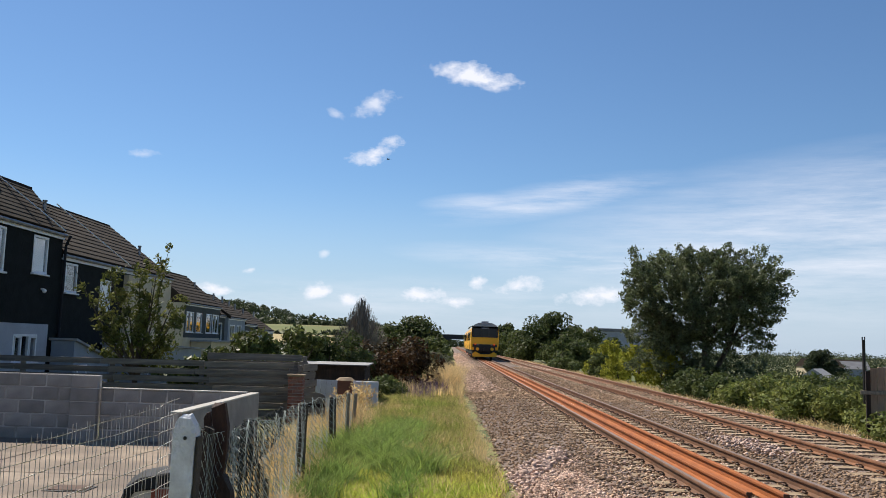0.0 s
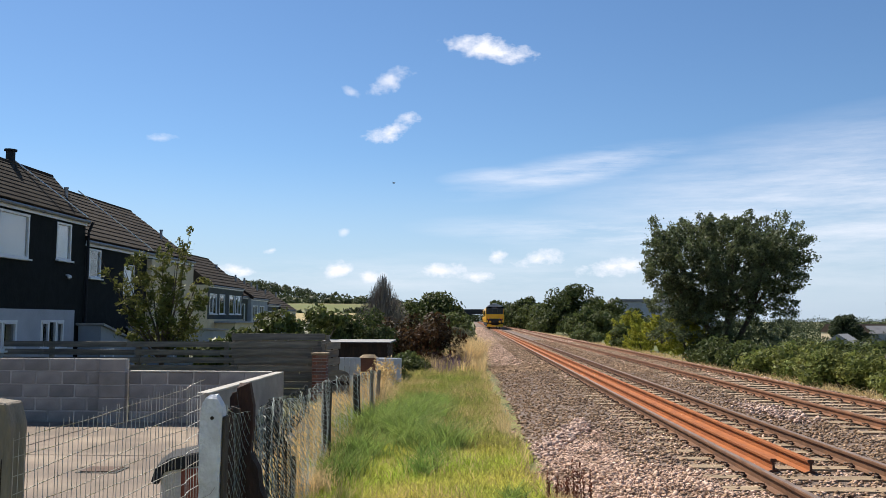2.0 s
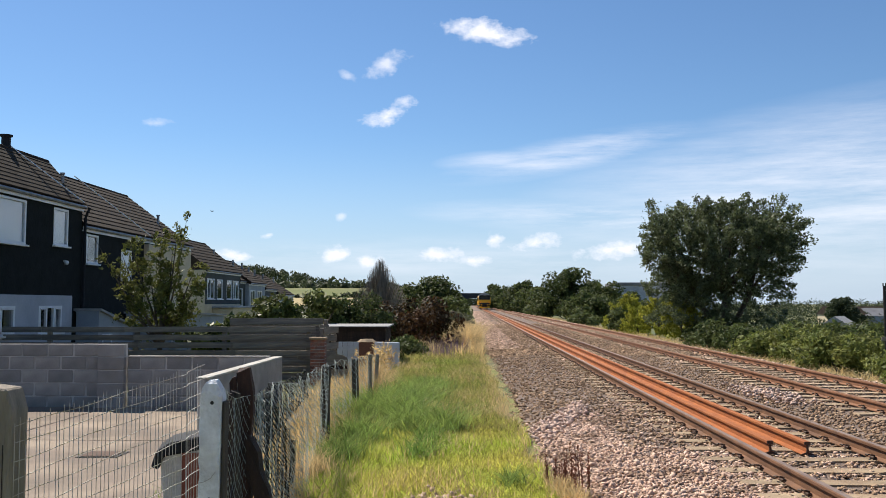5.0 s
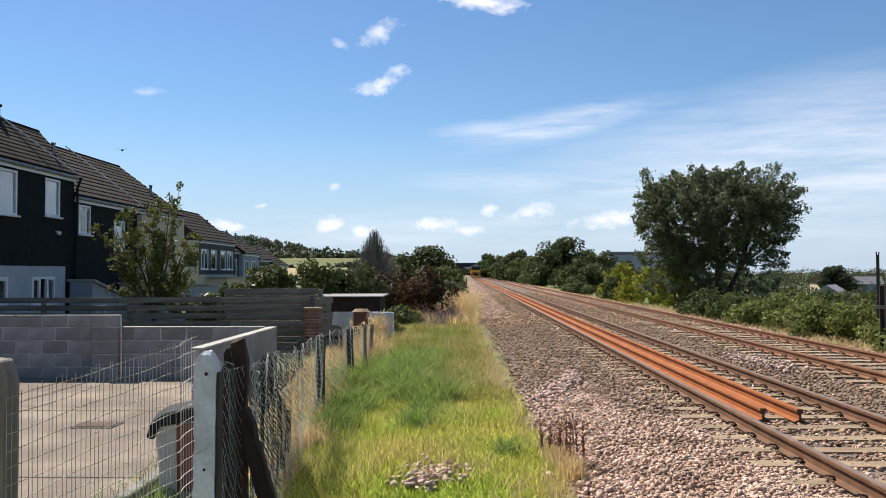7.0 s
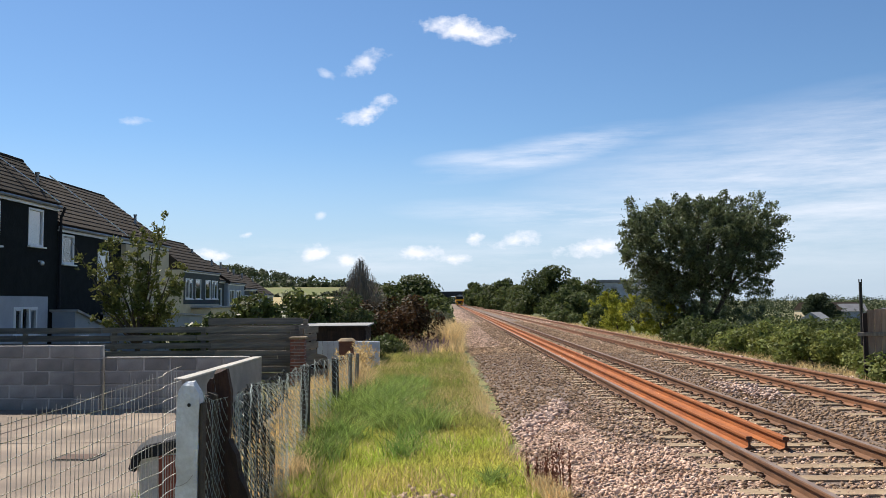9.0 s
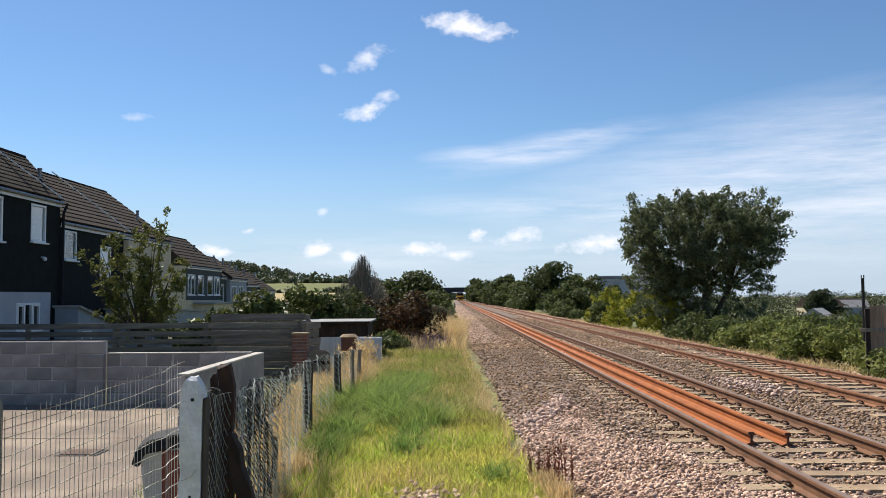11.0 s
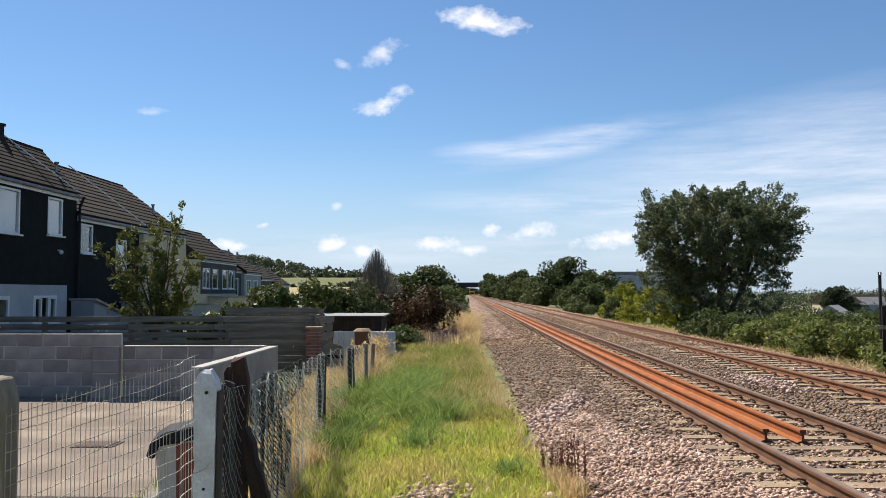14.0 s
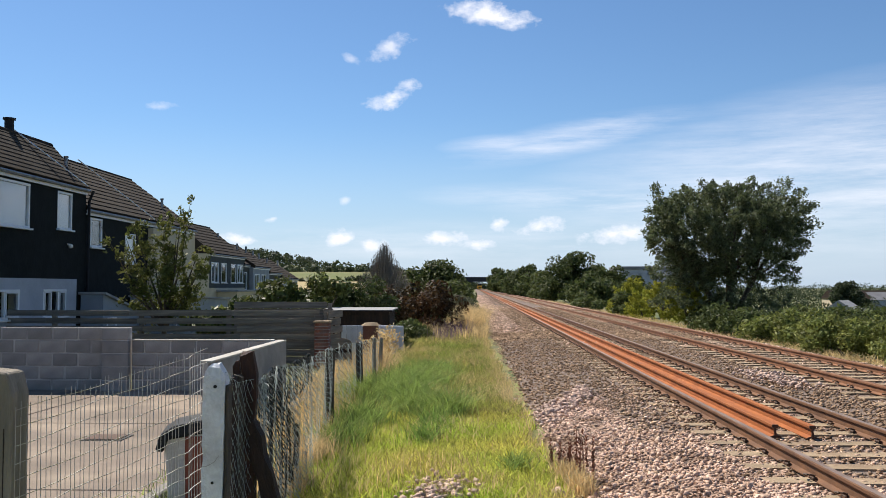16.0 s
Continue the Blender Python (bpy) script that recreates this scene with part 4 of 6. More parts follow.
def round_post(x, y, h, r, material="oldpost", label="short round dark weathered wooden fence post"):
    p = empty("fence_post", pose(x, y, -0.25, random.uniform(-2, 2), random.uniform(-2, 2)))
    bm = bmesh.new()
    tube(bm, [(0, 0, 0), (0.005, 0, h * 0.3), (-0.006, 0.003, h * 0.6), (0, 0.004, h - 0.02), (0.004, 0, h)], [r * 1.08, r, r * 1.03, r * 0.97, r * 0.75], 10)
    part("shaft", bm, material, p, smooth=False)
    tagged(p, label, "fence post", group="fence posts")


for q in ((-1.87, 11.0, 1.08, 0.06), (-1.83, 13.8, 0.99, 0.055)):
    round_post(*q)
for q in ((-1.83, 15.7, 0.95, 0.035), (-1.81, 16.5, 0.9, 0.035)):
    round_post(*q, "postwood", "thin pale weathered wooden fence post")


def welded_mesh():
    """A panel of welded wire from the wooden post to the concrete post, folded before it meets the concrete."""
    f = empty("wire_mesh_fence", pose(0, 0, 0))
    a, b = Vector((-1.66, 3.05, 0)), Vector((-1.34, 4.22, 0))
    d = b - a
    nrm = Vector((d.y, -d.x, 0)).normalized()
    rise = lambda s: 0.1 * s + 0.03 * s * s
    fold = lambda s: 0.022 * math.exp(-((s - 0.86) / 0.035) ** 2)
    place = lambda s, z: a + d * s + nrm * (fold(s) + 0.006 * math.sin(s * 8 + z * 2)) + Vector((0, 0, z + rise(s)))
    for k in range(46):
        s = k / 45 + random.uniform(-0.003, 0.003)
        lean = random.uniform(-0.004, 0.004)
        pts = [place(s + lean * z, z) for z in np.linspace(-0.3, 1.19 + random.uniform(0.0, 0.025), 9)]
        part("upright_wire", tube(bmesh.new(), pts, 0.0017, 3), "wire", f)
    for k in range(23):
        z0 = 1.185 - k * 0.0635
        pts = [place(s, z0 + 0.004 * math.sin(s * 14 + k * 1.7)) for s in np.linspace(0, 1.03, 40)]
        part("level_wire", tube(bmesh.new(), pts, 0.0019, 3), "wire", f)
    tagged(f, "sagging welded wire mesh fence panel", "wire fence")


welded_mesh()


def netting(line, tops, base, cell, wire, material, seed, label, crumple=1.0, stretch=1.0):
    """Loose knotted netting hung along a line of plan points: level zigzag strands that meet at knots, on a crumpled sheet."""
    L = [0.0]
    for p, q in zip(line, line[1:]):
        L.append(L[-1] + math.dist(p, q))
    lx, ly = [p[0] for p in line], [p[1] for p in line]
    n = int(L[-1] / (cell * stretch))
    m = int((max(tops) - base) / cell)
    V, Fc = [], []

    def at(u, v):
        s = u * L[-1]
        x, y, top = np.interp(s, L, lx), np.interp(s, L, ly), np.interp(s, L, tops)
        top += crumple * 0.035 * noise.noise((s * 4.0, 0.5, seed))
        x += crumple * (0.05 * noise.noise((s * 5.5, v * 0.8, seed)) + 0.02 * noise.noise((s * 12, v * 3, seed + 4)))
        z = base + (top - base) * v + crumple * 0.03 * noise.noise((s * 3.0, v * 3.5, seed + 9))
        y += crumple * 0.03 * noise.noise((s * 6, v * 4, seed + 2))
        return np.array((x, y, z))

    P = [[at(min(1, max(0, (i + 0.5 * (j % 2)) / n)), j / m) for i in range(n + 1)] for j in range(m + 1)]
    for j in range(m):
        for i in range(n + 1):
            for di in ((0, 1) if j % 2 else (-1, 0)):
                if not 0 <= i + di <= n:
                    continue
                k = len(V)
                for q in (P[j][i], P[j + 1][i + di]):
                    V += [q + (0, -wire, -wire), q + (0, wire, -wire), q + (wire, 0, wire)]
                Fc += [(k, k + 1, k + 4, k + 3), (k + 1, k + 2, k + 5, k + 4), (k + 2, k, k + 3, k + 5)]
    f = empty("wire_netting", pose(0, 0, 0))
    ob = new("net", np_mesh("net", V, Fc, material))
    ob.parent = f
    tagged(ob, kind="stuff")
    part("top_wire", tube(bmesh.new(), [tuple(at(u, 1.0)) for u in np.linspace(0, 1, 70)], wire * 0.9, 4), material, f)
    tagged(f, label, "wire fence")


netting([(-1.225, 4.2), (-1.24, 4.5), (-1.19, 4.75), (-1.24, 5.1)], [1.2, 1.14, 1.12, 1.1], -0.2, 0.04, 0.0013, "net", 5, "green-grey netting wrapped over dark stakes", 0.7, 1.1)
netting([(-1.24, 5.1), (-1.33, 5.9), (-1.42, 6.8), (-1.55, 7.95), (-1.73, 9.7), (-1.85, 11.0)],
        [1.1, 1.09, 1.0, 0.92, 0.88, 0.86], -0.2, 0.036, 0.0021, "net", 7, "crumpled loose green-grey netting between old posts", 1.2, 3.2)
# two dense dark layers: doubled net, also standing in for shaded ground behind
netting([(-1.27, 5.1), (-1.4, 5.9), (-1.52, 6.8), (-1.66, 8.1)], [1.06, 1.02, 0.75, 0.3], -0.18, 0.026, 0.0036, "netshade", 8, "dark folded netting standing in for shade behind lighter netting", 1.0, 2.6)
netting([(-1.47, 6.0), (-1.6, 7.4), (-1.8, 9.4)], [1.03, 0.95, 0.9], 0.6, 0.028, 0.0034, "netshade", 9, "dark rolled-down netting, partly standing in for shade, along a fence top", 1.0, 3.0)
netting([(-1.85, 11.05), (-1.83, 13.8), (-1.83, 15.7), (-1.81, 16.5)], [0.84, 0.72, 0.68, 0.62], -0.2, 0.05, 0.0028, "net", 6, "wire netting between short wooden posts", 1.2, 3.0)


def waste_bin():
    b = empty("bin", pose(-2.36, 7.1, -0.2, 0, 0, 14))
    bm = bmesh.new()
    box(bm, -0.2, 0.2, -0.2, 0.2, 0, 0.66, 0.012)
    for v in bm.verts:
        k = 0.74 + 0.26 * v.co.z / 0.66
        v.co.x, v.co.y = v.co.x * k, v.co.y * k
    part("body", bm, "bin", b)
    bm = boxed(-0.03, 0.2, -0.215, -0.198, 0.06, 0.62, 0.005)
    for v in bm.verts:
        v.co.y += 0.045 * (1 - v.co.z / 0.6)
        v.co.x *= 0.8 + 0.2 * v.co.z / 0.6
    part("panel", bm, "binred", b, "red-brown front panel")
    bm = bmesh.new()
    prism(bm, [(-0.26, 0.52), (-0.225, 0.64), (-0.12, 0.71), (0.12, 0.755), (0.24, 0.75), (0.245, 0.66), (0.1, 0.64), (-0.16, 0.6), (-0.2, 0.5)], -0.235, 0.235)
    bmesh.ops.bevel(bm, geom=list(bm.edges), offset=0.012, segments=1, affect="EDGES")
    part("lid", bm, "black", b, "black draped lid")
    tagged(b, "pale grey bin with a red panel and black lid", "bin")


waste_bin()


# ---- houses ----
M["rowwall"] = mat("grey_green_cladding", (0.06, 0.067, 0.065), (0.045, 0.05, 0.048), 2, 0.8, bump=0.3, fine=20)
M["bluewall"] = mat("pale_blue_render", (0.33, 0.36, 0.4), (0.27, 0.3, 0.34), 2, 0.8, bump=0.2, fine=40)


def wall_with_openings(name, x_in, x_out, y0, y1, z0, z1, holes, material, parent):
    """A wall of real thickness facing +x, with rectangular openings (ya, yb, za, zb)."""
    ys = sorted({y0, y1, *[h[0] for h in holes], *[h[1] for h in holes]})
    zs = sorted({z0, z1, *[h[2] for h in holes], *[h[3] for h in holes]})
    bm = bmesh.new()
    for a, b in zip(ys, ys[1:]):
        for c, d in zip(zs, zs[1:]):
            cy, cz = (a + b) / 2, (c + d) / 2
            if not any(h[0] < cy < h[1] and h[2] < cz < h[3] for h in holes):
                box(bm, x_in, x_out, a, b, c, d)
    bmesh.ops.remove_doubles(bm, verts=bm.verts, dist=0.0005)
    return part(name, bm, material, parent)


def window(parent, x, y0, y1, z0, z1, lights, blind=False):
    """A white framed window in a wall that faces +x; lights are its panes."""
    w = empty("window", pose(x, y0, z0), parent)
    W, H, t = y1 - y0, z1 - z0, 0.06
    bm = bmesh.new()
    for a in ((0, W, 0, t), (0, W, H - t, H)):
        box(bm, -0.07, 0.012, a[0], a[1], a[2], a[3], 0.004)
    n = lights
    for k in range(n + 1):
        c = t / 2 + (W - t) * k / n
        box(bm, -0.066, 0.008, c - t / 2, c + t / 2, t, H - t, 0.003)
    part("frame", bm, "upvc", w)
    for k in range(n):
        a, b = t / 2 + (W - t) * k / n + t / 2, t / 2 + (W - t) * (k + 1) / n - t / 2
        g = part("pane", boxed(-0.04, -0.034, a, b, t, H - t), "glass", w)
        g.visible_shadow = False
        if k % 2 == 0 and n > 1:
            bm = bmesh.new()
            for q in ((a, b, t, t + 0.035), (a, b, H - t - 0.035, H - t), (a, a + 0.035, t, H - t), (b - 0.035, b, t, H - t)):
                box(bm, -0.03, 0.02, *q)
            part("sash", bm, "upvc", w)
    part("sill", boxed(-0.01, 0.09, -0.04, W + 0.04, -0.045, 0.0, 0.006), "upvc", w)
    if blind:
        part("blind", boxed(-0.075, -0.068, t, W - t, t, H - t), "blind", w)


def roof_courses(parent, x_eave, z_eave, x_ridge, z_ridge, y0, y1, n, x_back, material="tile"):
    dx, dz = (x_ridge - x_eave) / n, (z_ridge - z_eave) / n
    L = math.hypot(dx, dz)
    ang = math.degrees(math.atan2(dz, -dx))
    me = mesh_of("tile_course", boxed(-L * 1.12, 0, 0, y1 - y0, 0.0, 0.05, 0.006), material)
    for k in range(n):
        o = new("tile_course", me)
        o.parent = parent
        o.matrix_basis = pose(x_eave + dx * k, y0, z_eave + dz * k + 0.02, 0, ang - 4.5, 0)
    bm = bmesh.new()
    v = [bm.verts.new(c) for c in ((x_eave, y0, z_eave - 0.02), (x_eave, y1, z_eave - 0.02), (x_ridge, y1, z_ridge - 0.02), (x_ridge, y0, z_ridge - 0.02))]
    b = [bm.verts.new(c) for c in ((x_back, y0, z_eave - 0.02), (x_back, y1, z_eave - 0.02))]
    bm.faces.new(v)
    bm.faces.new((v[3], v[2], b[1], b[0]))
    bm.faces.new((v[0], v[3], b[0]))
    bm.faces.new((v[1], b[1], v[2]))
    part("roof", bm, material, parent)
    bm = bmesh.new()
    cyl(bm, (x_ridge, (y0 + y1) / 2, z_ridge + 0.02), 0.07, y1 - y0, "y", 8)
    part("ridge_tiles", bm, material, parent)


def house(y0, y1, x, z_base, z_eave, ridge_dx, z_ridge, upper, lower, z_split, holes_up, holes_low, label, courses=11, blinds=(), lower_to=None, overhang=0.08):
    h = empty("house", pose(0, 0, 0))
    lower_to = y1 if lower_to is None else lower_to
    wall_with_openings("upper_wall", x - 0.25, x, y0, y1, z_split, z_eave, [q[:4] for q in holes_up], upper, h)
    wall_with_openings("lower_wall", x - 0.25, x + 0.03, y0, lower_to, z_base, z_split, [q[:4] for q in holes_low], lower, h)
    if lower_to < y1:
        part("lower_wall", boxed(x - 0.25, x + 0.002, lower_to, y1, z_base, z_split), upper, h)
    back = min(x - 2 * ridge_dx, x - 5.0)
    part("back_wall", boxed(back - 0.2, back, y0, y1, z_base, z_eave), lower, h)
    for a in (y0, y1 - 0.2):
        part("end_wall", boxed(back, x - 0.25, a, a + 0.2, z_base, z_eave), upper, h)
    part("floor", boxed(back, x - 0.25, y0 + 0.2, y1 - 0.2, z_split - 0.1, z_split), "darkwood", h)
    for k, q in enumerate(holes_up):
        window(h, x, *q[:4], q[4], blind=k in blinds)
    for q in holes_low:
        window(h, x + 0.03, *q[:4], q[4])
    roof_courses(h, x + overhang, z_eave, x - ridge_dx, z_ridge, y0, y1, courses, back - 0.2)
    part("fascia", boxed(x + overhang - 0.06, x + overhang - 0.03, y0, y1, z_eave - 0.17, z_eave - 0.01, 0.004), "upvc", h, "white eaves board")
    part("soffit", boxed(x - 0.01, x + overhang - 0.06, y0, y1, z_eave - 0.16, z_eave - 0.13), "upvc", h)
    bm = bmesh.new()
    cyl(bm, (x + overhang + 0.02, (y0 + y1) / 2, z_eave - 0.05), 0.05, y1 - y0, "y", 8)
    part("gutter", bm, "lead", h)
    tagged(h, label, "house", group="terraced houses")
    return h


h1 = house(11.0, 24.1, -11.16, -0.3, 4.44, 1.07, 5.7, "darkgreen", "whitewall", 1.85,
           [(15.0, 17.6, 3.1, 4.2, 2), (18.3, 21.0, 3.1, 4.22, 2), (22.42, 23.26, 3.2, 4.22, 1)],
           [(18.6, 20.55, 0.85, 1.57, 3), (21.7, 22.95, 0.85, 1.57, 3)],
           "dark-clad terraced house over white render, brown tiled roof", 10, blinds=(0, 1, 2), lower_to=23.55)
h2 = house(24.12, 33.6, -11.16, -0.4, 3.88, 2.6, 5.88, "darkgreen", "darkgreen", 1.6,
           [(24.4, 25.2, 2.8, 3.66, 1), (26.9, 27.75, 2.4, 3.36, 1), (32.0, 32.8, 2.5, 3.4, 1)], [],
           "dark-clad terraced house with cream section, brown tiled roof", 12, blinds=(1,))
part("cream_bay", boxed(-11.16, -10.98, 28.8, 33.2, 0.2, 3.66, 0.01), "cream", h2, "cream rendered wall section")


def roof_details():
    def vent(name, x, y, z, h, material, r=0.06, label=""):
        v = empty(name, pose(x, y, z))
        bm = bmesh.new()
        tube(bm, [(0, 0, -0.4), (0, 0, h)], r, 10)
        part("pipe", bm, material, v)
        bm = bmesh.new()
        cyl(bm, (0, 0, h + 0.02), r * 1.35, 0.05, sides=10)
        part("collar", bm, material, v)
        tagged(v, label, "vent pipe")
    vent("chimney_pot", -12.35, 22.1, 5.6, 0.48, "black", 0.12, "dark chimney pot on a tiled roof")
    vent("vent_pipe", -11.6, 23.75, 4.95, 0.36, "lead", 0.05, "pale metal vent pipe on a roof slope")
    vent("vent_pipe", -12.1, 32.6, 4.6, 0.42, "lead", 0.05, "pale metal vent pipe on a roof slope")
    for a, b, sag in (((-12.4, 22.1, 5.95), (-10.68, 23.2, 4.42), 0.0), ((-11.85, 25.0, 5.45), (-10.45, 27.6, 3.83), 0.0)):
        a, b = Vector(a), Vector(b)
        pts = [a.lerp(b, s) - Vector((0, 0, sag * math.sin(math.pi * s))) for s in np.linspace(0, 1, 12)]
        c = part("cable", tube(bmesh.new(), pts, 0.018, 6), "upvc")
        tagged(c, "white cable strung along a roof", "cable")
    bm = tube(bmesh.new(), [(-10.95, 24.12, 4.4), (-11.08, 24.14, 4.1), (-11.1, 24.15, 1.0), (-11.1, 24.15, -0.3)], 0.04, 8)
    tagged(part("downpipe", bm, "black"), "black plastic rainwater downpipe on a house wall", "downpipe")
    # lamp on the wall below the window
    l = empty("wall_lamp", pose(-11.15, 23.0, 2.78))
    part("bracket", boxed(0, 0.08, -0.02, 0.02, 0, 0.04, 0.004), "upvc", l)
    bm = bmesh.new()
    bmesh.ops.create_uvsphere(bm, u_segments=10, v_segments=6, radius=0.06, matrix=Matrix.Translation((0.1, 0, -0.03)))
    part("globe", bm, "upvc", l)
    tagged(l, "small white outdoor lamp on dark cladding", "wall lamp")


roof_details()


def lean_to(x0, x1, y0, y1, z0, z_hi, z_lo, label):
    """A low outbuilding whose roof falls along the row."""
    s = empty("outbuilding", pose(0, 0, 0))
    bm = bmesh.new()
    prism(bm, [(y0, z0), (y1, z0), (y1, z_lo), (y0, z_hi)], x0, x1, "x")
    part("body", bm, "bluewall", s)
    bm = bmesh.new()
    prism(bm, [(y0 - 0.06, z_hi + 0.01), (y1 + 0.1, z_lo + 0.01), (y1 + 0.1, z_lo + 0.07), (y0 - 0.06, z_hi + 0.07)], x0 - 0.05, x1 + 0.1, "x")
    part("roof", bm, "felt", s)
    window(s, x1 + 0.01, y0 + 0.25, y0 + 0.9, z0 + 0.7, z0 + 1.15, 1)
    tagged(s, label, "outbuilding")


lean_to(-11.1, -10.45, 23.75, 26.2, -0.4, 1.42, 0.85, "pale blue lean-to outbuilding with a sloping roof")
lean_to(-11.0, -9.6, 27.0, 33.0, -0.4, 1.3, 1.15, "low pale lean-to behind a row of houses")

ROW = [(51.0, 59.0, 3.68, "rowwall", "cream", ((0.5, 2.0), (2.55, 3.75), (4.7, 5.95), (6.2, 7.65)), -16.0),
       (59.02, 60.9, 3.2, "rowwall", "rowwall", ((0.4, 1.2),), -16.15),
       (60.92, 65.9, 3.1, "bluewall", "bluewall", ((0.5, 1.9), (2.5, 3.9)), -15.9),
       (65.92, 70.2, 2.75, "rowwall", "bluewall", ((0.5, 1.7), (2.3, 3.5)), -16.0),
       (70.22, 76.5, 2.35, "bluewall", "bluewall", ((1.0, 2.2), (3.4, 4.6)), -15.9)]
for i, (a, b, e, up_wall, low_wall, wins, xf) in enumerate(ROW):
    hh = house(a, b, xf, -1.4, e, 2.5, e + (2.05 if i == 0 else 1.7), up_wall, low_wall, e - 2.1,
               [(a + p, a + q, e - 1.78, e - 0.52, 2 if q - p > 1.3 else 1) for p, q in wins], [],
               ("grey-green clad terraced house with white windows over cream render", "narrow grey-green clad link between terraced houses", "pale blue rendered terraced house with white windows",
                "grey-green clad terraced house of a lower stepped row", "pale blue rendered end house of a stepped terrace")[i], 9)
    if b - a > 4:
        part("porch", boxed(xf + 0.03, xf + 1.3, a + 1.6, b - 0.1, -1.4, e - 2.35, 0.02), low_wall, hh)
        part("porch_roof", boxed(xf + 0.03, xf + 1.4, a + 1.4, b, e - 2.35, e - 2.24, 0.02), "felt", hh)
        part("vent_pipe", tube(bmesh.new(), [(xf - 1.6, b - 1.0, e + 0.6), (xf - 1.6, b - 1.0, e + 1.65)], 0.08, 8), "lead", hh)
        part("vent_pipe", tube(bmesh.new(), [(xf - 1.9, a + 2.6, e + 0.9), (xf - 1.9, a + 2.6, e + 1.8)], 0.07, 8), "lead", hh)
    bm = bmesh.new()
    prism(bm, [(xf + 0.14, e - 0.12), (xf - 2.5, e + (2.03 if i == 0 else 1.68)), (xf - 2.5, e + (2.22 if i == 0 else 1.9)), (xf + 0.2, e + 0.1)], a - 0.08, a + 0.05)
    part("verge_board", bm, "black" if i == 4 else "tile", hh)
part("gable_face", boxed(-21.0, -15.97, 50.97, 51.0, -1.4, 3.66, 0.0), "cream", None).name = "gable_render"
tagged(bpy.data.objects["gable_render"], "cream rendered gable wall of a terrace", "wall")


# ---- trees and hedges ----
def limbs(name, base, ends, r0, parent, seed, material="bark"):
    r = rng(seed)
    b = Vector(base)
    for k, e in enumerate(ends):
        e = Vector(e)
        mid = b.lerp(e, 0.5) + Vector(r.normal(size=3) * 0.08 * (e - b).length)
        mid.z -= 0.04 * (e - b).length
        q = r0 * r.uniform(0.5, 0.8)
        part(name, tube(bmesh.new(), [b, b.lerp(mid, 0.5), mid, mid.lerp(e, 0.5), e], [q, q * 0.85, q * 0.6, q * 0.4, q * 0.15], 6), material, parent)


def tree(pos, top, trunk_r, cs, rs, count, size, material, seed, label, fork=0.35, name="tree", flat=0.85, shell=0.35):
    t = empty(name, pose(*pos))
    cs = np.asarray(cs, float)
    f = Vector((0.05, 0.05, top * fork))
    part("trunk", tube(bmesh.new(), [(0, 0, -0.4), (0.03, 0, f.z * 0.5), tuple(f)], [trunk_r * 1.25, trunk_r, trunk_r * 0.8], 9), "bark", t)
    r = rng(seed)
    pick = r.choice(len(cs), min(7, len(cs)), replace=False)
    limbs("limb", f, [tuple(cs[k]) for k in pick], trunk_r * 0.8, t, seed)
    leaves("crown", cs, rs, count, size, material, seed, t, shell=shell, flat=flat)
    tagged(t, label, "tree")
    return t


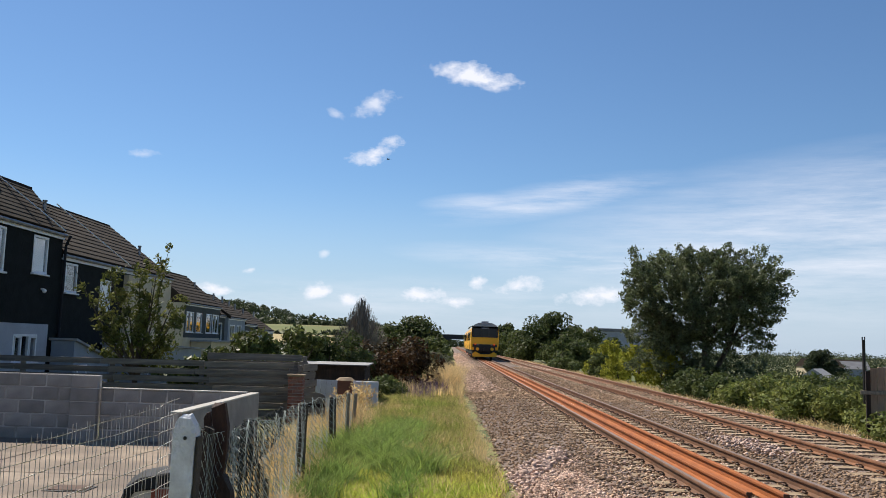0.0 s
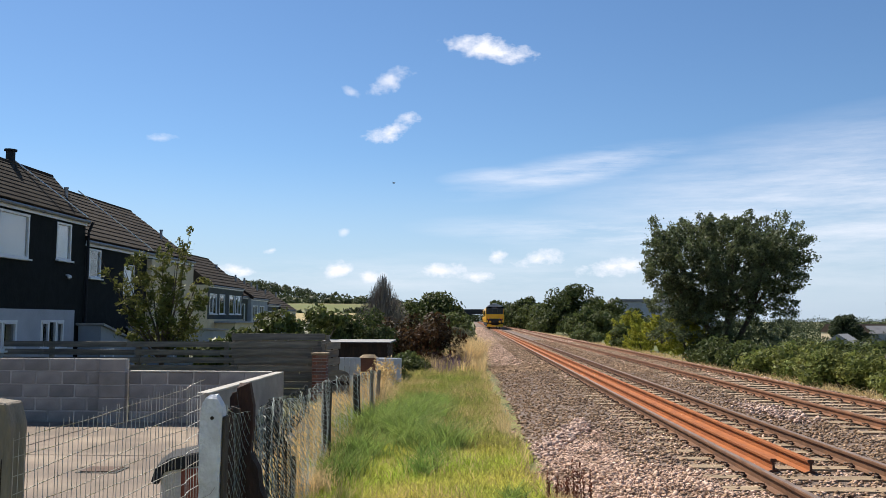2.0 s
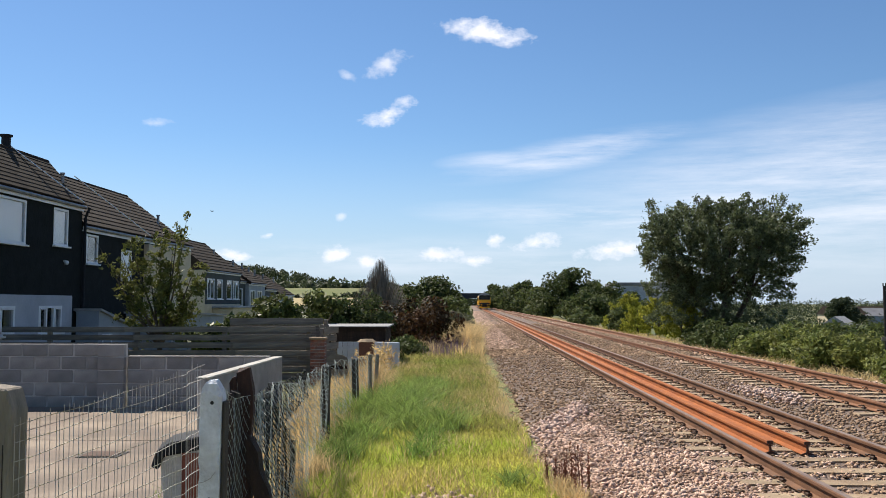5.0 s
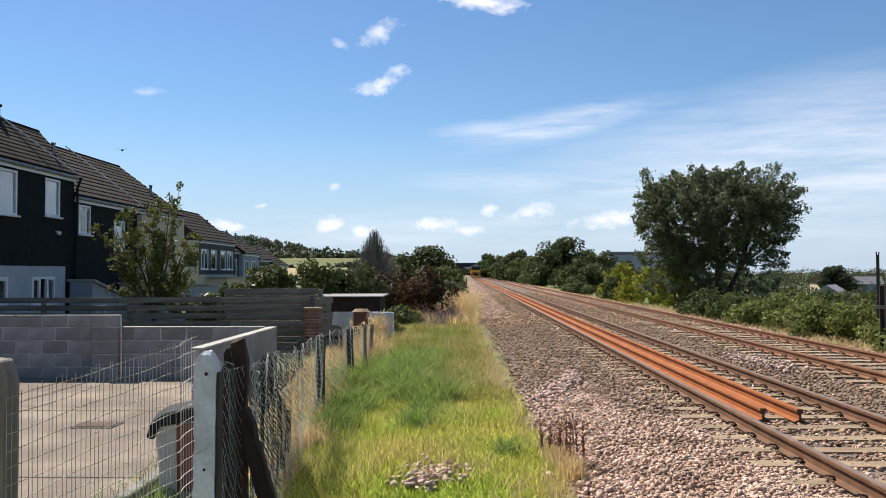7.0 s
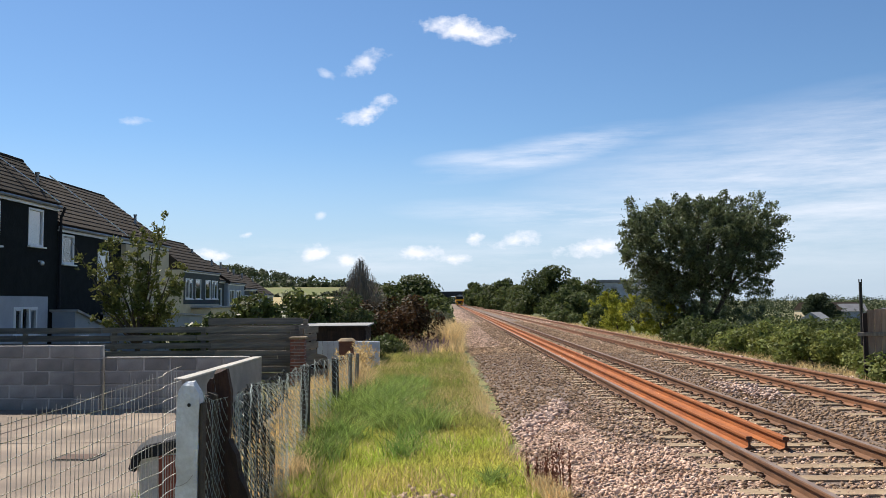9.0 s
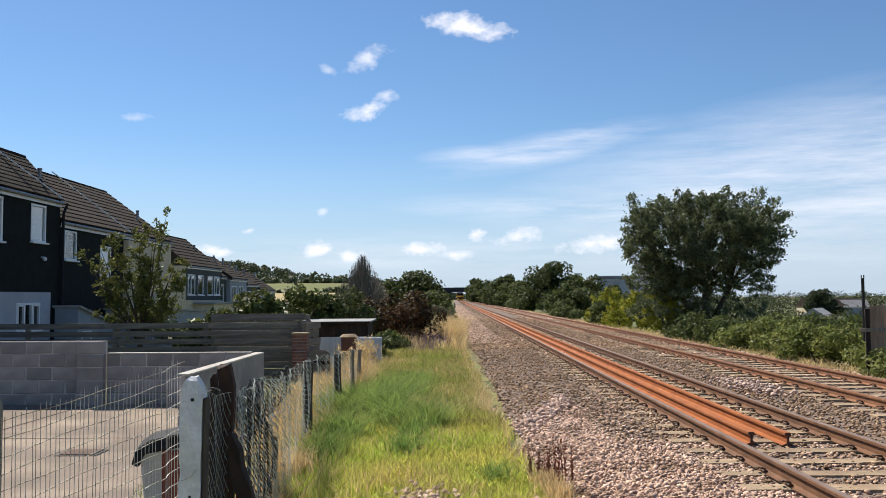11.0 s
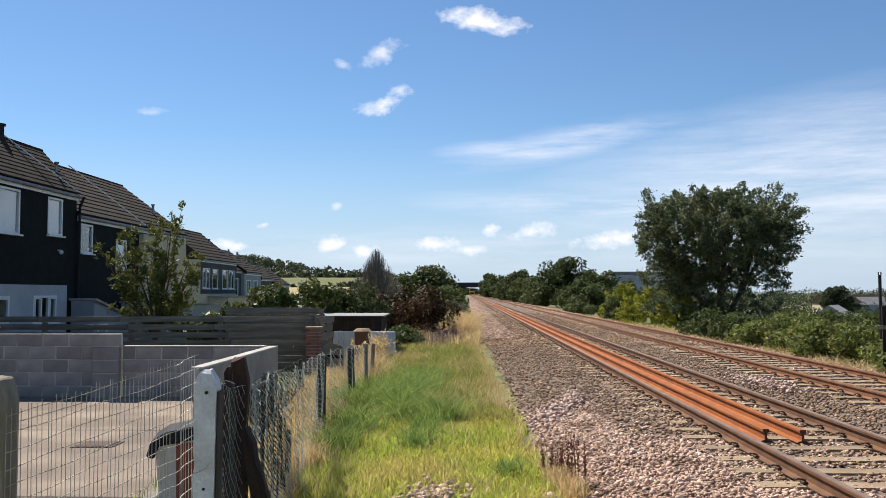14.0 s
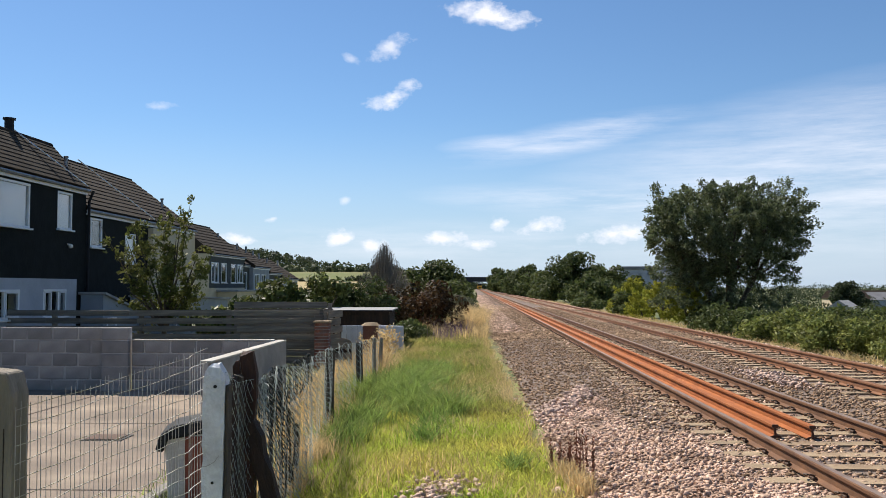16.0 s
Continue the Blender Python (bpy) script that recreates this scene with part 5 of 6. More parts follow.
def big_tree():
    """A broad, boxy crown of leafy twigs on several stems, open low down on one side."""
    r = rng(11)
    t = empty("tree", pose(13.85, 47, -0.55))
    bases, dirs, lens = [], [], []
    c, half = np.array((-0.1, 0, 5.05)), np.array((3.75, 3.1, 2.2))
    while len(bases) < 900:
        u = r.uniform(-1, 1, 3)
        q = (np.abs(u) ** 2.7).sum() ** (1 / 2.7)
        if q > 1 or (q < 0.6 and r.rand() < 0.55):
            continue
        p = c + u * half
        if u[2] < -0.15 and u[0] > 0.25 and r.rand() < 0.5:
            continue
        if noise.noise(Vector(p) * 0.75) < -0.3:
            continue
        d = u * np.array((1.0, 1.0, 0.7)) + np.array((0, 0, 0.35)) + r.normal(size=3) * 0.35
        bases.append(p)
        dirs.append(d)
        lens.append(r.uniform(0.45, 0.95))
    for k in range(230):        # lower skirt round the stems
        a = r.uniform(0, 6.283)
        p = np.array((r.uniform(-3.6, 2.9), 2.3 * math.sin(a), r.uniform(1.0, 3.2)))
        if p[0] > 0.3 and r.rand() < 0.5:
            continue
        bases.append(p)
        dirs.append(np.array((math.cos(a), math.sin(a), r.uniform(-0.6, 0.3))))
        lens.append(r.uniform(0.35, 0.75))
    for x, z, dx, dz, ln in ((-3.75, 7.0, -0.3, 1, 0.9), (-2.2, 7.2, 0.2, 1, 0.75), (-0.9, 7.25, -0.2, 1, 0.6), (0.9, 7.2, 0.4, 1, 0.95), (0.2, 7.2, 0.1, 1, 0.5), (1.9, 7.2, 0.1, 1, 0.6), (2.9, 7.1, 0.35, 1, 1.35), (3.4, 7.0, 0.7, 0.7, 0.8),
                             (3.5, 6.2, 1, 0.25, 1.5), (3.5, 5.7, 1, -0.05, 1.2), (3.3, 4.9, 1, -0.3, 1.1), (3.2, 4.1, 1, -0.2, 1.0), (3.2, 3.4, 1, -0.4, 0.9), (2.9, 2.9, 1, -0.5, 1.0), (-3.5, 6.3, -1, 0.1, 1.0), (-3.7, 4.6, -1, 0.3, 0.8)):
        for q in range(3):
            bases.append((x + r.normal() * 0.1, r.uniform(-1.2, 1.2), z + r.normal() * 0.08))
            dirs.append((dx + r.normal() * 0.08, r.normal() * 0.2, dz + r.normal() * 0.08))
            lens.append(ln * r.uniform(0.75, 1.1))
    for k, (bx, by) in enumerate(((0, 0), (-0.45, 0.2), (0.4, -0.15), (0.15, 0.5))):
        top = Vector((bx * 3.2, by * 2, 2.6))
        part("trunk", tube(bmesh.new(), [(bx * 0.6, by, -0.5), (bx, by, 0.9), tuple(top)], [0.2, 0.16, 0.12], 8), "bark", t)
        near = sorted(range(len(bases)), key=lambda i: (Vector(bases[i]) - Vector((bx * 7, by * 4, 5.2))).length)[:200]
        limbs("limb", top, [tuple(bases[i]) for i in near[::18]], 0.13, t, 40 + k)
    sprays("crown", bases, dirs, lens, 92000, 0.078, "leaf_tree", 12, t, 0.4)
    tagged(t, "broad dark-leaved tree with a flat feathery crown beside the track", "tree")


big_tree()


def small_tree():
    """A thin garden tree: long arching boughs with leaves in loose sprays along their outer parts."""
    r = rng(21)
    t = empty("tree", pose(-7.7, 20.9, -0.3))
    part("trunk", tube(bmesh.new(), [(0.0, 0, -0.2), (0.04, 0, 0.6), (0.06, 0, 1.2)], [0.085, 0.07, 0.055], 8), "bark", t)
    bases, dirs, lens = [], [], []
    for x, z, full in ((-1.25, 3.5, 0.5), (-1.0, 3.2, 0.7), (-0.75, 2.6, 0.6), (-0.5, 3.45, 0.9), (-0.2, 3.0, 1.0), (0.05, 3.35, 0.9), (0.4, 3.3, 1.0), (0.6, 3.98, 0.8), (0.55, 3.5, 1.0), (0.8, 3.0, 1.0), (0.9, 2.45, 1.0),
                       (0.75, 1.9, 1.0), (0.2, 2.2, 1.1), (-0.35, 2.1, 0.9), (-0.6, 1.85, 0.6), (0.5, 1.5, 1.0), (-0.1, 1.5, 0.9), (-0.75, 1.6, 0.4), (0.2, 2.75, 1.0), (0.35, 1.75, 1.0)):
        x, y = x * 1.12, r.uniform(-0.6, 0.6)
        a, b = Vector((0.06, 0, r.uniform(0.7, 1.2))), Vector((x, y, z))
        m = a.lerp(b, 0.5) + Vector((0.12 * x, 0, 0.14))
        part("bough", tube(bmesh.new(), [a, a.lerp(m, 0.5), m, m.lerp(b, 0.55), b], [0.034, 0.028, 0.02, 0.013, 0.004], 5), "bark", t)
        for k in range(int(15 * full)):
            f = r.uniform(0.35, 1.0)
            p = (m.lerp(b, (f - 0.5) * 2) if f > 0.5 else a.lerp(m, f * 2)) + Vector(r.normal(size=3) * 0.13)
            bases.append(tuple(p))
            dirs.append(tuple((b - a).normalized() * 0.6 + Vector(r.normal(size=3)) * 0.5))
            lens.append(r.uniform(0.14, 0.3))
    sprays("crown", bases, dirs, lens, 7200, 0.052, "leaf_apple", 22, t, 0.5)
    tagged(t, "small garden tree with sparse yellow-green leaves behind a fence", "tree")


small_tree()


def hedge(name, x, y, hx, hy, h, n, rad, count, size, material, seed, label, category="bush", z=-0.4, stems=3):
    t = empty(name, pose(x, y, z))
    cs, rs = clumps(seed, n, (0, 0, rad * 0.6), (hx, hy, max(0.2, h - rad * 1.5)), rad)
    r = rng(seed + 500)
    for k in range(stems):
        c = cs[r.randint(len(cs))]
        part("stem", tube(bmesh.new(), [(c[0] * 0.3, c[1] * 0.3, -0.2), (c[0] * 0.7, c[1] * 0.7, c[2] * 0.6), tuple(c)], [0.05, 0.035, 0.012], 5), "bark", t)
    leaves("foliage", cs, rs, count, size, material, seed, t, shell=0.5)
    tagged(t, label, category)
    return t


BUSHES = [
    # far side of the line, from near to far
    ("hedge", 10.7, 20.5, 1.0, 2.6, 1.15, 26, 0.42, 7000, 0.07, "leaf_light", "bright green bramble hedge beside the track", -0.45),
    ("hedge", 11.0, 25.0, 1.3, 2.8, 1.35, 30, 0.45, 7000, 0.075, "leaf_light", "bright green leafy hedge beside the track", -0.45),
    ("hedge", 11.2, 30.5, 1.5, 3.2, 1.45, 30, 0.5, 7000, 0.085, "leaf_light", "green leafy hedge beside the track", -0.45),
    ("bush", 11.2, 37.0, 1.5, 3.2, 1.5, 26, 0.5, 5500, 0.09, "leaf_mid", "mid-green bush beside the track", -0.45),
    ("bush", 13.6, 32.0, 1.9, 3.2, 2.0, 26, 0.6, 5000, 0.1, "leaf_mid", "green shrub on the slope beside the railway", -0.8),
    ("bush", 14.5, 26.0, 2.0, 2.6, 1.9, 22, 0.6, 4000, 0.1, "leaf_dark", "dark shrub on the slope beside the railway", -1.0),
    ("bush", 18.5, 38.0, 2.4, 3.0, 2.2, 24, 0.7, 4500, 0.11, "leaf_dark", "dark shrub under the slope", -1.2),
    ("bush", 22.0, 44.0, 2.6, 3.0, 2.6, 24, 0.7, 4500, 0.12, "leaf_mid", "green shrub under the slope", -1.6),
    ("bush", 24.0, 62.0, 3.0, 4.0, 3.0, 24, 0.8, 4500, 0.15, "leaf_mid", "green shrub on the lower ground", -2.4),
    ("bush", 31.0, 74.0, 3.5, 4.0, 3.4, 24, 0.9, 4500, 0.18, "leaf_dark", "dark shrub on the lower ground", -3.0),
    ("bush", 39.0, 92.0, 4.0, 4.0, 3.6, 24, 1.0, 4500, 0.2, "leaf_mid", "green shrub on the lower ground", -3.8),
    ("bush", 13.4, 49.0, 1.4, 1.4, 1.8, 20, 0.5, 3500, 0.11, "leaf_dark", "dark bush at the foot of a tree", -0.6),
    ("bush", 11.0, 60.0, 1.3, 3.0, 2.2, 22, 0.6, 3600, 0.13, "leaf_mid", "rounded green trackside bush", -0.5),
    ("bush", 12.6, 46.0, 1.0, 1.2, 1.7, 20, 0.4, 3500, 0.09, "leaf_dark", "dark bush at the foot of a tree", -0.5),
    ("bush", 14.6, 76.0, 2.6, 3.0, 3.5, 24, 0.7, 4500, 0.15, "leaf_mid", "rounded green bush behind conifers", -0.6),
    ("tree_clump", 15.4, 122.0, 6.4, 8.0, 7.9, 70, 1.25, 14000, 0.24, "leaf_dark", "large dark-green rounded tree clump by the line", -0.6),
    ("tree_clump", 13.6, 98.0, 3.0, 7.0, 4.5, 40, 1.0, 8500, 0.21, "leaf_mid", "mid-green trackside tree clump", -0.6),
    ("tree_clump", 12.4, 160.0, 3.6, 14.0, 6.0, 50, 1.3, 9000, 0.32, "leaf_mid", "green leafy trackside trees", -0.6),
    ("tree_clump", 12.2, 195.0, 4.4, 12.0, 8.0, 50, 1.5, 9000, 0.38, "leaf_dark", "dark leafy trackside trees", -0.6),
    ("tree_clump", 11.4, 245.0, 3.6, 22.0, 6.2, 44, 1.7, 4500, 0.6, "leaf_mid", "green trackside trees further off", -0.6),
    ("tree_clump", 11.6, 320.0, 4.2, 26.0, 9.5, 44, 2.0, 4500, 0.8, "leaf_dark", "dark trackside trees further off", -0.6),
    ("tree_clump", 12.5, 440.0, 4.4, 50.0, 12.0, 44, 2.2, 4000, 1.0, "leaf_dark", "dark trackside trees near the bridge", -0.6),
    ("bush", 10.3, 78.0, 0.9, 8.0, 1.6, 30, 0.55, 3500, 0.15, "leaf_mid", "low green trackside scrub", -0.5),
    ("bush", 10.6, 140.0, 0.9, 26.0, 2.2, 40, 0.8, 3500, 0.26, "leaf_mid", "low green trackside scrub", -0.5),
    # beyond the verge on the houses' side
    ("bush", -2.35, 32.5, 2.0, 2.6, 2.6, 40, 0.55, 8500, 0.085, "leaf_red", "dark russet bramble bush at the end of the verge", -0.3),
    ("bush", -2.1, 28.6, 0.6, 1.0, 1.15, 16, 0.38, 2600, 0.07, "leaf_mid", "small green bush beside a painted wall", -0.3),
    ("bush", -1.9, 36.5, 0.8, 1.6, 2.1, 22, 0.5, 3400, 0.09, "leaf_dark", "dark bush at the end of the verge", -0.3),
    ("bush", -1.2, 45.5, 1.1, 2.6, 1.75, 24, 0.5, 4500, 0.1, "leaf_grey", "grey-green shrub beside the verge", -0.3),
    ("hedge", -5.5, 27.4, 2.2, 1.6, 2.6, 40, 0.36, 6500, 0.1, "leaf_vine", "sunlit green climbing hedge behind the fences", -0.3),
    ("hedge", -7.7, 27.0, 1.7, 1.4, 1.75, 26, 0.33, 2800, 0.11, "leaf_vine", "green climbing hedge behind the fences", -0.3),
    ("bush", -4.1, 29.6, 1.4, 1.3, 2.6, 28, 0.45, 6000, 0.08, "leaf_dark", "dark green hedge behind a shed", -0.3),
    ("hedge", -9.6, 23.0, 0.8, 0.5, 1.15, 12, 0.28, 1600, 0.07, "leaf_apple", "low garden shrub by a fence", -0.3),
    ("tree_clump", -3.6, 71.0, 3.3, 5.0, 5.1, 46, 1.0, 10000, 0.16, "leaf_dark", "dark green tree clump beside the line", -0.6),
    ("bush", -1.15, 62.0, 1.0, 6.0, 3.2, 24, 0.7, 4000, 0.15, "leaf_mid", "green bush beside the line", -0.5),
    ("tree_clump", -4.9, 110.0, 3.2, 16.0, 4.8, 40, 1.2, 4500, 0.3, "leaf_mid", "green trees beside the line", -0.6),
    ("tree_clump", -6.2, 190.0, 4.0, 36.0, 5.5, 40, 1.5, 4000, 0.5, "leaf_dark", "dark trees beside the line", -0.6),
    ("tree_clump", -6.6, 340.0, 4.5, 70.0, 7.0, 50, 2.2, 4000, 0.9, "leaf_dark", "dark trees beside the line far off", -0.6),
]
for i, (nm, x, y, hx, hy, hh, n, rad, cnt, size, material, label, z) in enumerate(BUSHES):
    hedge(nm, x, y, hx, hy, hh, n, rad, cnt, size, material, 100 + i, label, "tree" if nm == "tree_clump" else nm.split("_")[-1], z)


def bare_tree():
    """A cone of fine, nearly leafless upright twigs."""
    t = empty("bare_tree", pose(-6.3, 60, -0.8))
    part("trunk", tube(bmesh.new(), [(0, 0, 0), (0.05, 0, 2.5), (0, 0, 4.6)], [0.14, 0.1, 0.03], 8), "bark", t)
    r = rng(31)
    bm = bmesh.new()
    for k in range(760):
        a = r.uniform(0, 6.283)
        R = r.uniform(0.05, 1.0) * 2.2
        z0 = r.uniform(0.8, max(1.2, 6.2 - R * 2.2))
        z1 = min(5.85 - R * 1.5 + r.uniform(-0.3, 0.1), z0 + 2.4)
        p0 = Vector((0.1 * math.cos(a), 0.1 * math.sin(a), z0 * 0.7))
        p2 = Vector((R * math.cos(a), R * math.sin(a), max(z1, z0 * 0.7 + 0.4)))
        p1 = p0.lerp(p2, 0.55) + Vector((0.18 * math.cos(a) * R, 0.18 * math.sin(a) * R, -0.1))
        tube(bm, [p0, p1, p2], [0.024, 0.018, 0.008], 3)
    ob = part("twig_spray", bm, "twig", t)
    tagged(ob, kind="stuff")
    cs, rs = clumps(33, 16, (0, 0, 0.6), (1.5, 1.2, 2.2), 0.5)
    leaves("foliage", cs, rs, 2400, 0.06, "leaf_red", 34, t)
    tagged(t, "grey-brown cone-shaped tree of nearly bare twigs", "tree")


bare_tree()


def conifer(x, y, h, w, seed, count, label, material="leaf_yellow"):
    """A feathery conifer bush: plumes that rise and lean outwards from a short stem."""
    r = rng(seed)
    t = empty("conifer_bush", pose(x, y, -0.5))
    part("stem", tube(bmesh.new(), [(0, 0, -0.2), (0.02, 0, h * 0.5), (0, 0, h * 0.85)], [0.08, 0.05, 0.015], 6), "bark", t)
    bases, dirs, lens = [], [], []
    for k in range(120):
        f, a = r.rand() ** 0.9, r.uniform(0, 6.283)
        R = w * (1 - 0.75 * f ** 1.6) * r.uniform(0.35, 1.0)
        bases.append((R * math.cos(a), R * math.sin(a), h * f * 0.82))
        dirs.append((math.cos(a) * 0.8, math.sin(a) * 0.8, r.uniform(0.25, 1.1)))
        lens.append(r.uniform(0.3, 0.62) * (0.6 + 0.25 * w))
    sprays("foliage", bases, dirs, lens, int(count * 1.6), 0.062, material, seed + 1, t, 0.3)
    tagged(t, label, "bush", group="conifer bushes")


conifer(11.2, 60.5, 3.15, 0.9, 801, 4200, "tall golden-green feathery conifer bush")
conifer(10.6, 61.5, 2.3, 1.1, 803, 3800, "golden-green feathery conifer bush beside the track")
conifer(10.9, 56.0, 2.0, 1.1, 805, 3600, "golden-green feathery conifer bush beside the track")
conifer(11.4, 52.0, 2.75, 1.5, 807, 6000, "golden-green feathery conifer bush beside a tree")
conifer(11.9, 48.6, 2.6, 1.4, 809, 6500, "golden-green conifer bush beside a tree")


# ---- grass ----
def blades(name, n, sample, h, w, material, seed, lean=0.5, label="", parent=None):
    r = rng(seed)
    p, hs = sample(r, n)
    n = len(p)
    a = r.uniform(0, 2 * math.pi, n)
    side = np.stack([np.cos(a), np.sin(a), np.zeros(n)], 1)
    ln = r.normal(size=(n, 3)) * lean
    ln[:, 2] = 0
    H = (h * hs * (0.55 + 0.75 * r.rand(n)))[:, None]
    W = (w * (0.7 + 0.6 * r.rand(n)))[:, None]
    up = np.array([0, 0, 1.0])
    mid = p + up * H * 0.55 + ln * H * 0.3
    tip = p + up * H * 0.9 + ln * H
    V = np.stack([p - side * W, p + side * W, mid + side * W * 0.75, mid - side * W * 0.75, tip + side * W * 0.12, tip - side * W * 0.12], 1).reshape(-1, 3)
    Fc = (np.array([(0, 1, 2, 3), (3, 2, 4, 5)])[None] + 6 * np.arange(n)[:, None, None]).reshape(-1, 4)
    ob = new(name, np_mesh(name, V, Fc, material))
    ob.parent = parent
    return tagged(ob, label, "grass" if parent is None else "", kind="stuff")


EDGE = np.array([verge_edge(0.25 * k) for k in range(500)])


def verge_sampler(y0, y1, power, dry_keep):
    """Points on the verge; dry_keep says which share stays near its two edges."""
    def f(r, n):
        y = y0 + (y1 - y0) * r.rand(n) ** power
        e = EDGE[np.clip((y * 4).astype(int), 0, 499)]
        left = -1.75 - 0.25 * np.clip((y - 6) / 10, 0, 1)
        x = left + (e - left) * r.rand(n)
        near_edge = np.minimum(np.abs(x - e) / 0.32, np.abs(x - left) / 0.34 + np.clip((y - 9.0) * 0.8, 0, 2))
        patch = np.array([noise.noise((u * 1.1, v * 0.6, 7.7)) for u, v in zip(x, y)])
        dry = np.clip(1.15 - near_edge, 0, 1) + np.clip(patch * 1.3, -0.2, 0.5) + 0.3 * np.clip((y - 22) / 20, 0, 1)
        keep = r.rand(n) < (dry + 0.28 if dry_keep else 1.05 - dry)
        hs = 0.7 + 0.5 * np.clip(patch + 0.3, 0, 1) + 0.25 * np.clip((y - 9) / 10, 0, 1)
        z = np.full(n, -0.2)
        return np.stack([x, y, z], 1)[keep], hs[keep]
    return f


blades("grass", 78000, verge_sampler(4.8, 13, 1.25, False), 0.125, 0.006, "grass", 41, 0.42, "bright yellow-green rough grass on the verge")
blades("grass", 42000, verge_sampler(12, 27, 1.2, False), 0.17, 0.0075, "roughgrass", 39, 0.42, "dull green rough grass on the verge")
blades("grass", 22000, verge_sampler(24, 75, 1.3, False), 0.22, 0.012, "roughgrass", 42, 0.45, "yellow-green rough grass further along the verge")
blades("grass", 8000, verge_sampler(-4.5, 5.2, 1.0, False), 0.14, 0.0095, "grass", 40, 0.45, "bright yellow-green rough grass on the verge")
blades("dry_grass", 24000, verge_sampler(4.8, 30, 1.4, True), 0.21, 0.0035, "straw", 43, 0.5, "dry straw-coloured grass along the verge edges")
blades("dry_grass", 12000, verge_sampler(28, 80, 1.2, True), 0.42, 0.011, "straw", 44, 0.4, "tall dry grass further along the verge")


def tuft_sampler(spots):
    def f(r, n):
        s = np.array(spots, float)
        s = s[r.choice(len(s), n, p=s[:, 2] ** 1.5 / (s[:, 2] ** 1.5).sum())]
        d = r.normal(size=(n, 2)) * s[:, 2:3] * np.array([0.45, 0.8])
        return np.stack([s[:, 0] + d[:, 0], s[:, 1] + d[:, 1], np.full(n, -0.2)], 1), s[:, 3]
    return f


blades("tussock_grass", 7000, tuft_sampler([(-0.92, 12.3, 0.3, 1.2), (-0.34, 12.0, 0.28, 1.3), (-0.58, 10.0, 0.2, 0.9), (0.4, 8.6, 0.15, 0.6), (-1.75, 13.2, 0.35, 1.3), (-1.55, 14.2, 0.4, 1.4), (-1.2, 15.4, 0.45, 1.3),
                                              (-0.75, 15.2, 0.4, 1.1), (-1.0, 13.3, 0.35, 1.4), (-0.55, 11.1, 0.2, 1.0), (-1.5, 9.8, 0.3, 1.0), (-1.45, 11.2, 0.35, 1.2), (-0.9, 17.5, 0.5, 1.1)]),
       0.31, 0.0065, "tussock", 45, 0.75, "long dark-green tussock grass on the verge")
blades("dry_grass", 9000, tuft_sampler([(-1.75, 9.0, 0.3, 0.6), (-1.72, 7.6, 0.25, 0.55), (-1.65, 6.2, 0.2, 0.5), (-0.1, 32.0, 0.4, 2.2), (-0.15, 34.5, 0.5, 2.3),
                                        (-0.2, 38.0, 0.6, 2.3), (0.9, 8.3, 0.15, 0.4), (0.95, 7.8, 0.15, 0.4), (-1.75, 16.4, 0.2, 1.1), (-2.2, 19.0, 0.3, 1.2)]),
       0.42, 0.006, "straw", 46, 0.4, "tall dry grass by the netting and the ballast")
blades("dry_grass", 7000, lambda r, n: (np.stack([r.uniform(-3.15, -1.75, n), 9.5 + 11.5 * r.rand(n), np.full(n, -0.22)], 1), np.ones(n)), 0.3, 0.005, "straw", 49, 0.5,
       "dry straw grass between a wall and the netting")
blades("far_grass", 9000, lambda r, n: (np.stack([r.uniform(9.3, 10.6, n), 14 + 120 * r.rand(n) ** 1.5, np.full(n, -0.42)], 1), np.ones(n)), 0.28, 0.012, "straw", 47, 0.5,
       "dry grass strip along the far edge of the ballast")
blades("yard_weeds", 900, lambda r, n: (np.stack([-2.45 + r.normal(size=n) * 0.2, 5.4 + 3.2 * r.rand(n), np.full(n, -0.2)], 1), np.ones(n)), 0.16, 0.006, "tussock", 48, 0.6,
       "green weeds along the yard's edge")


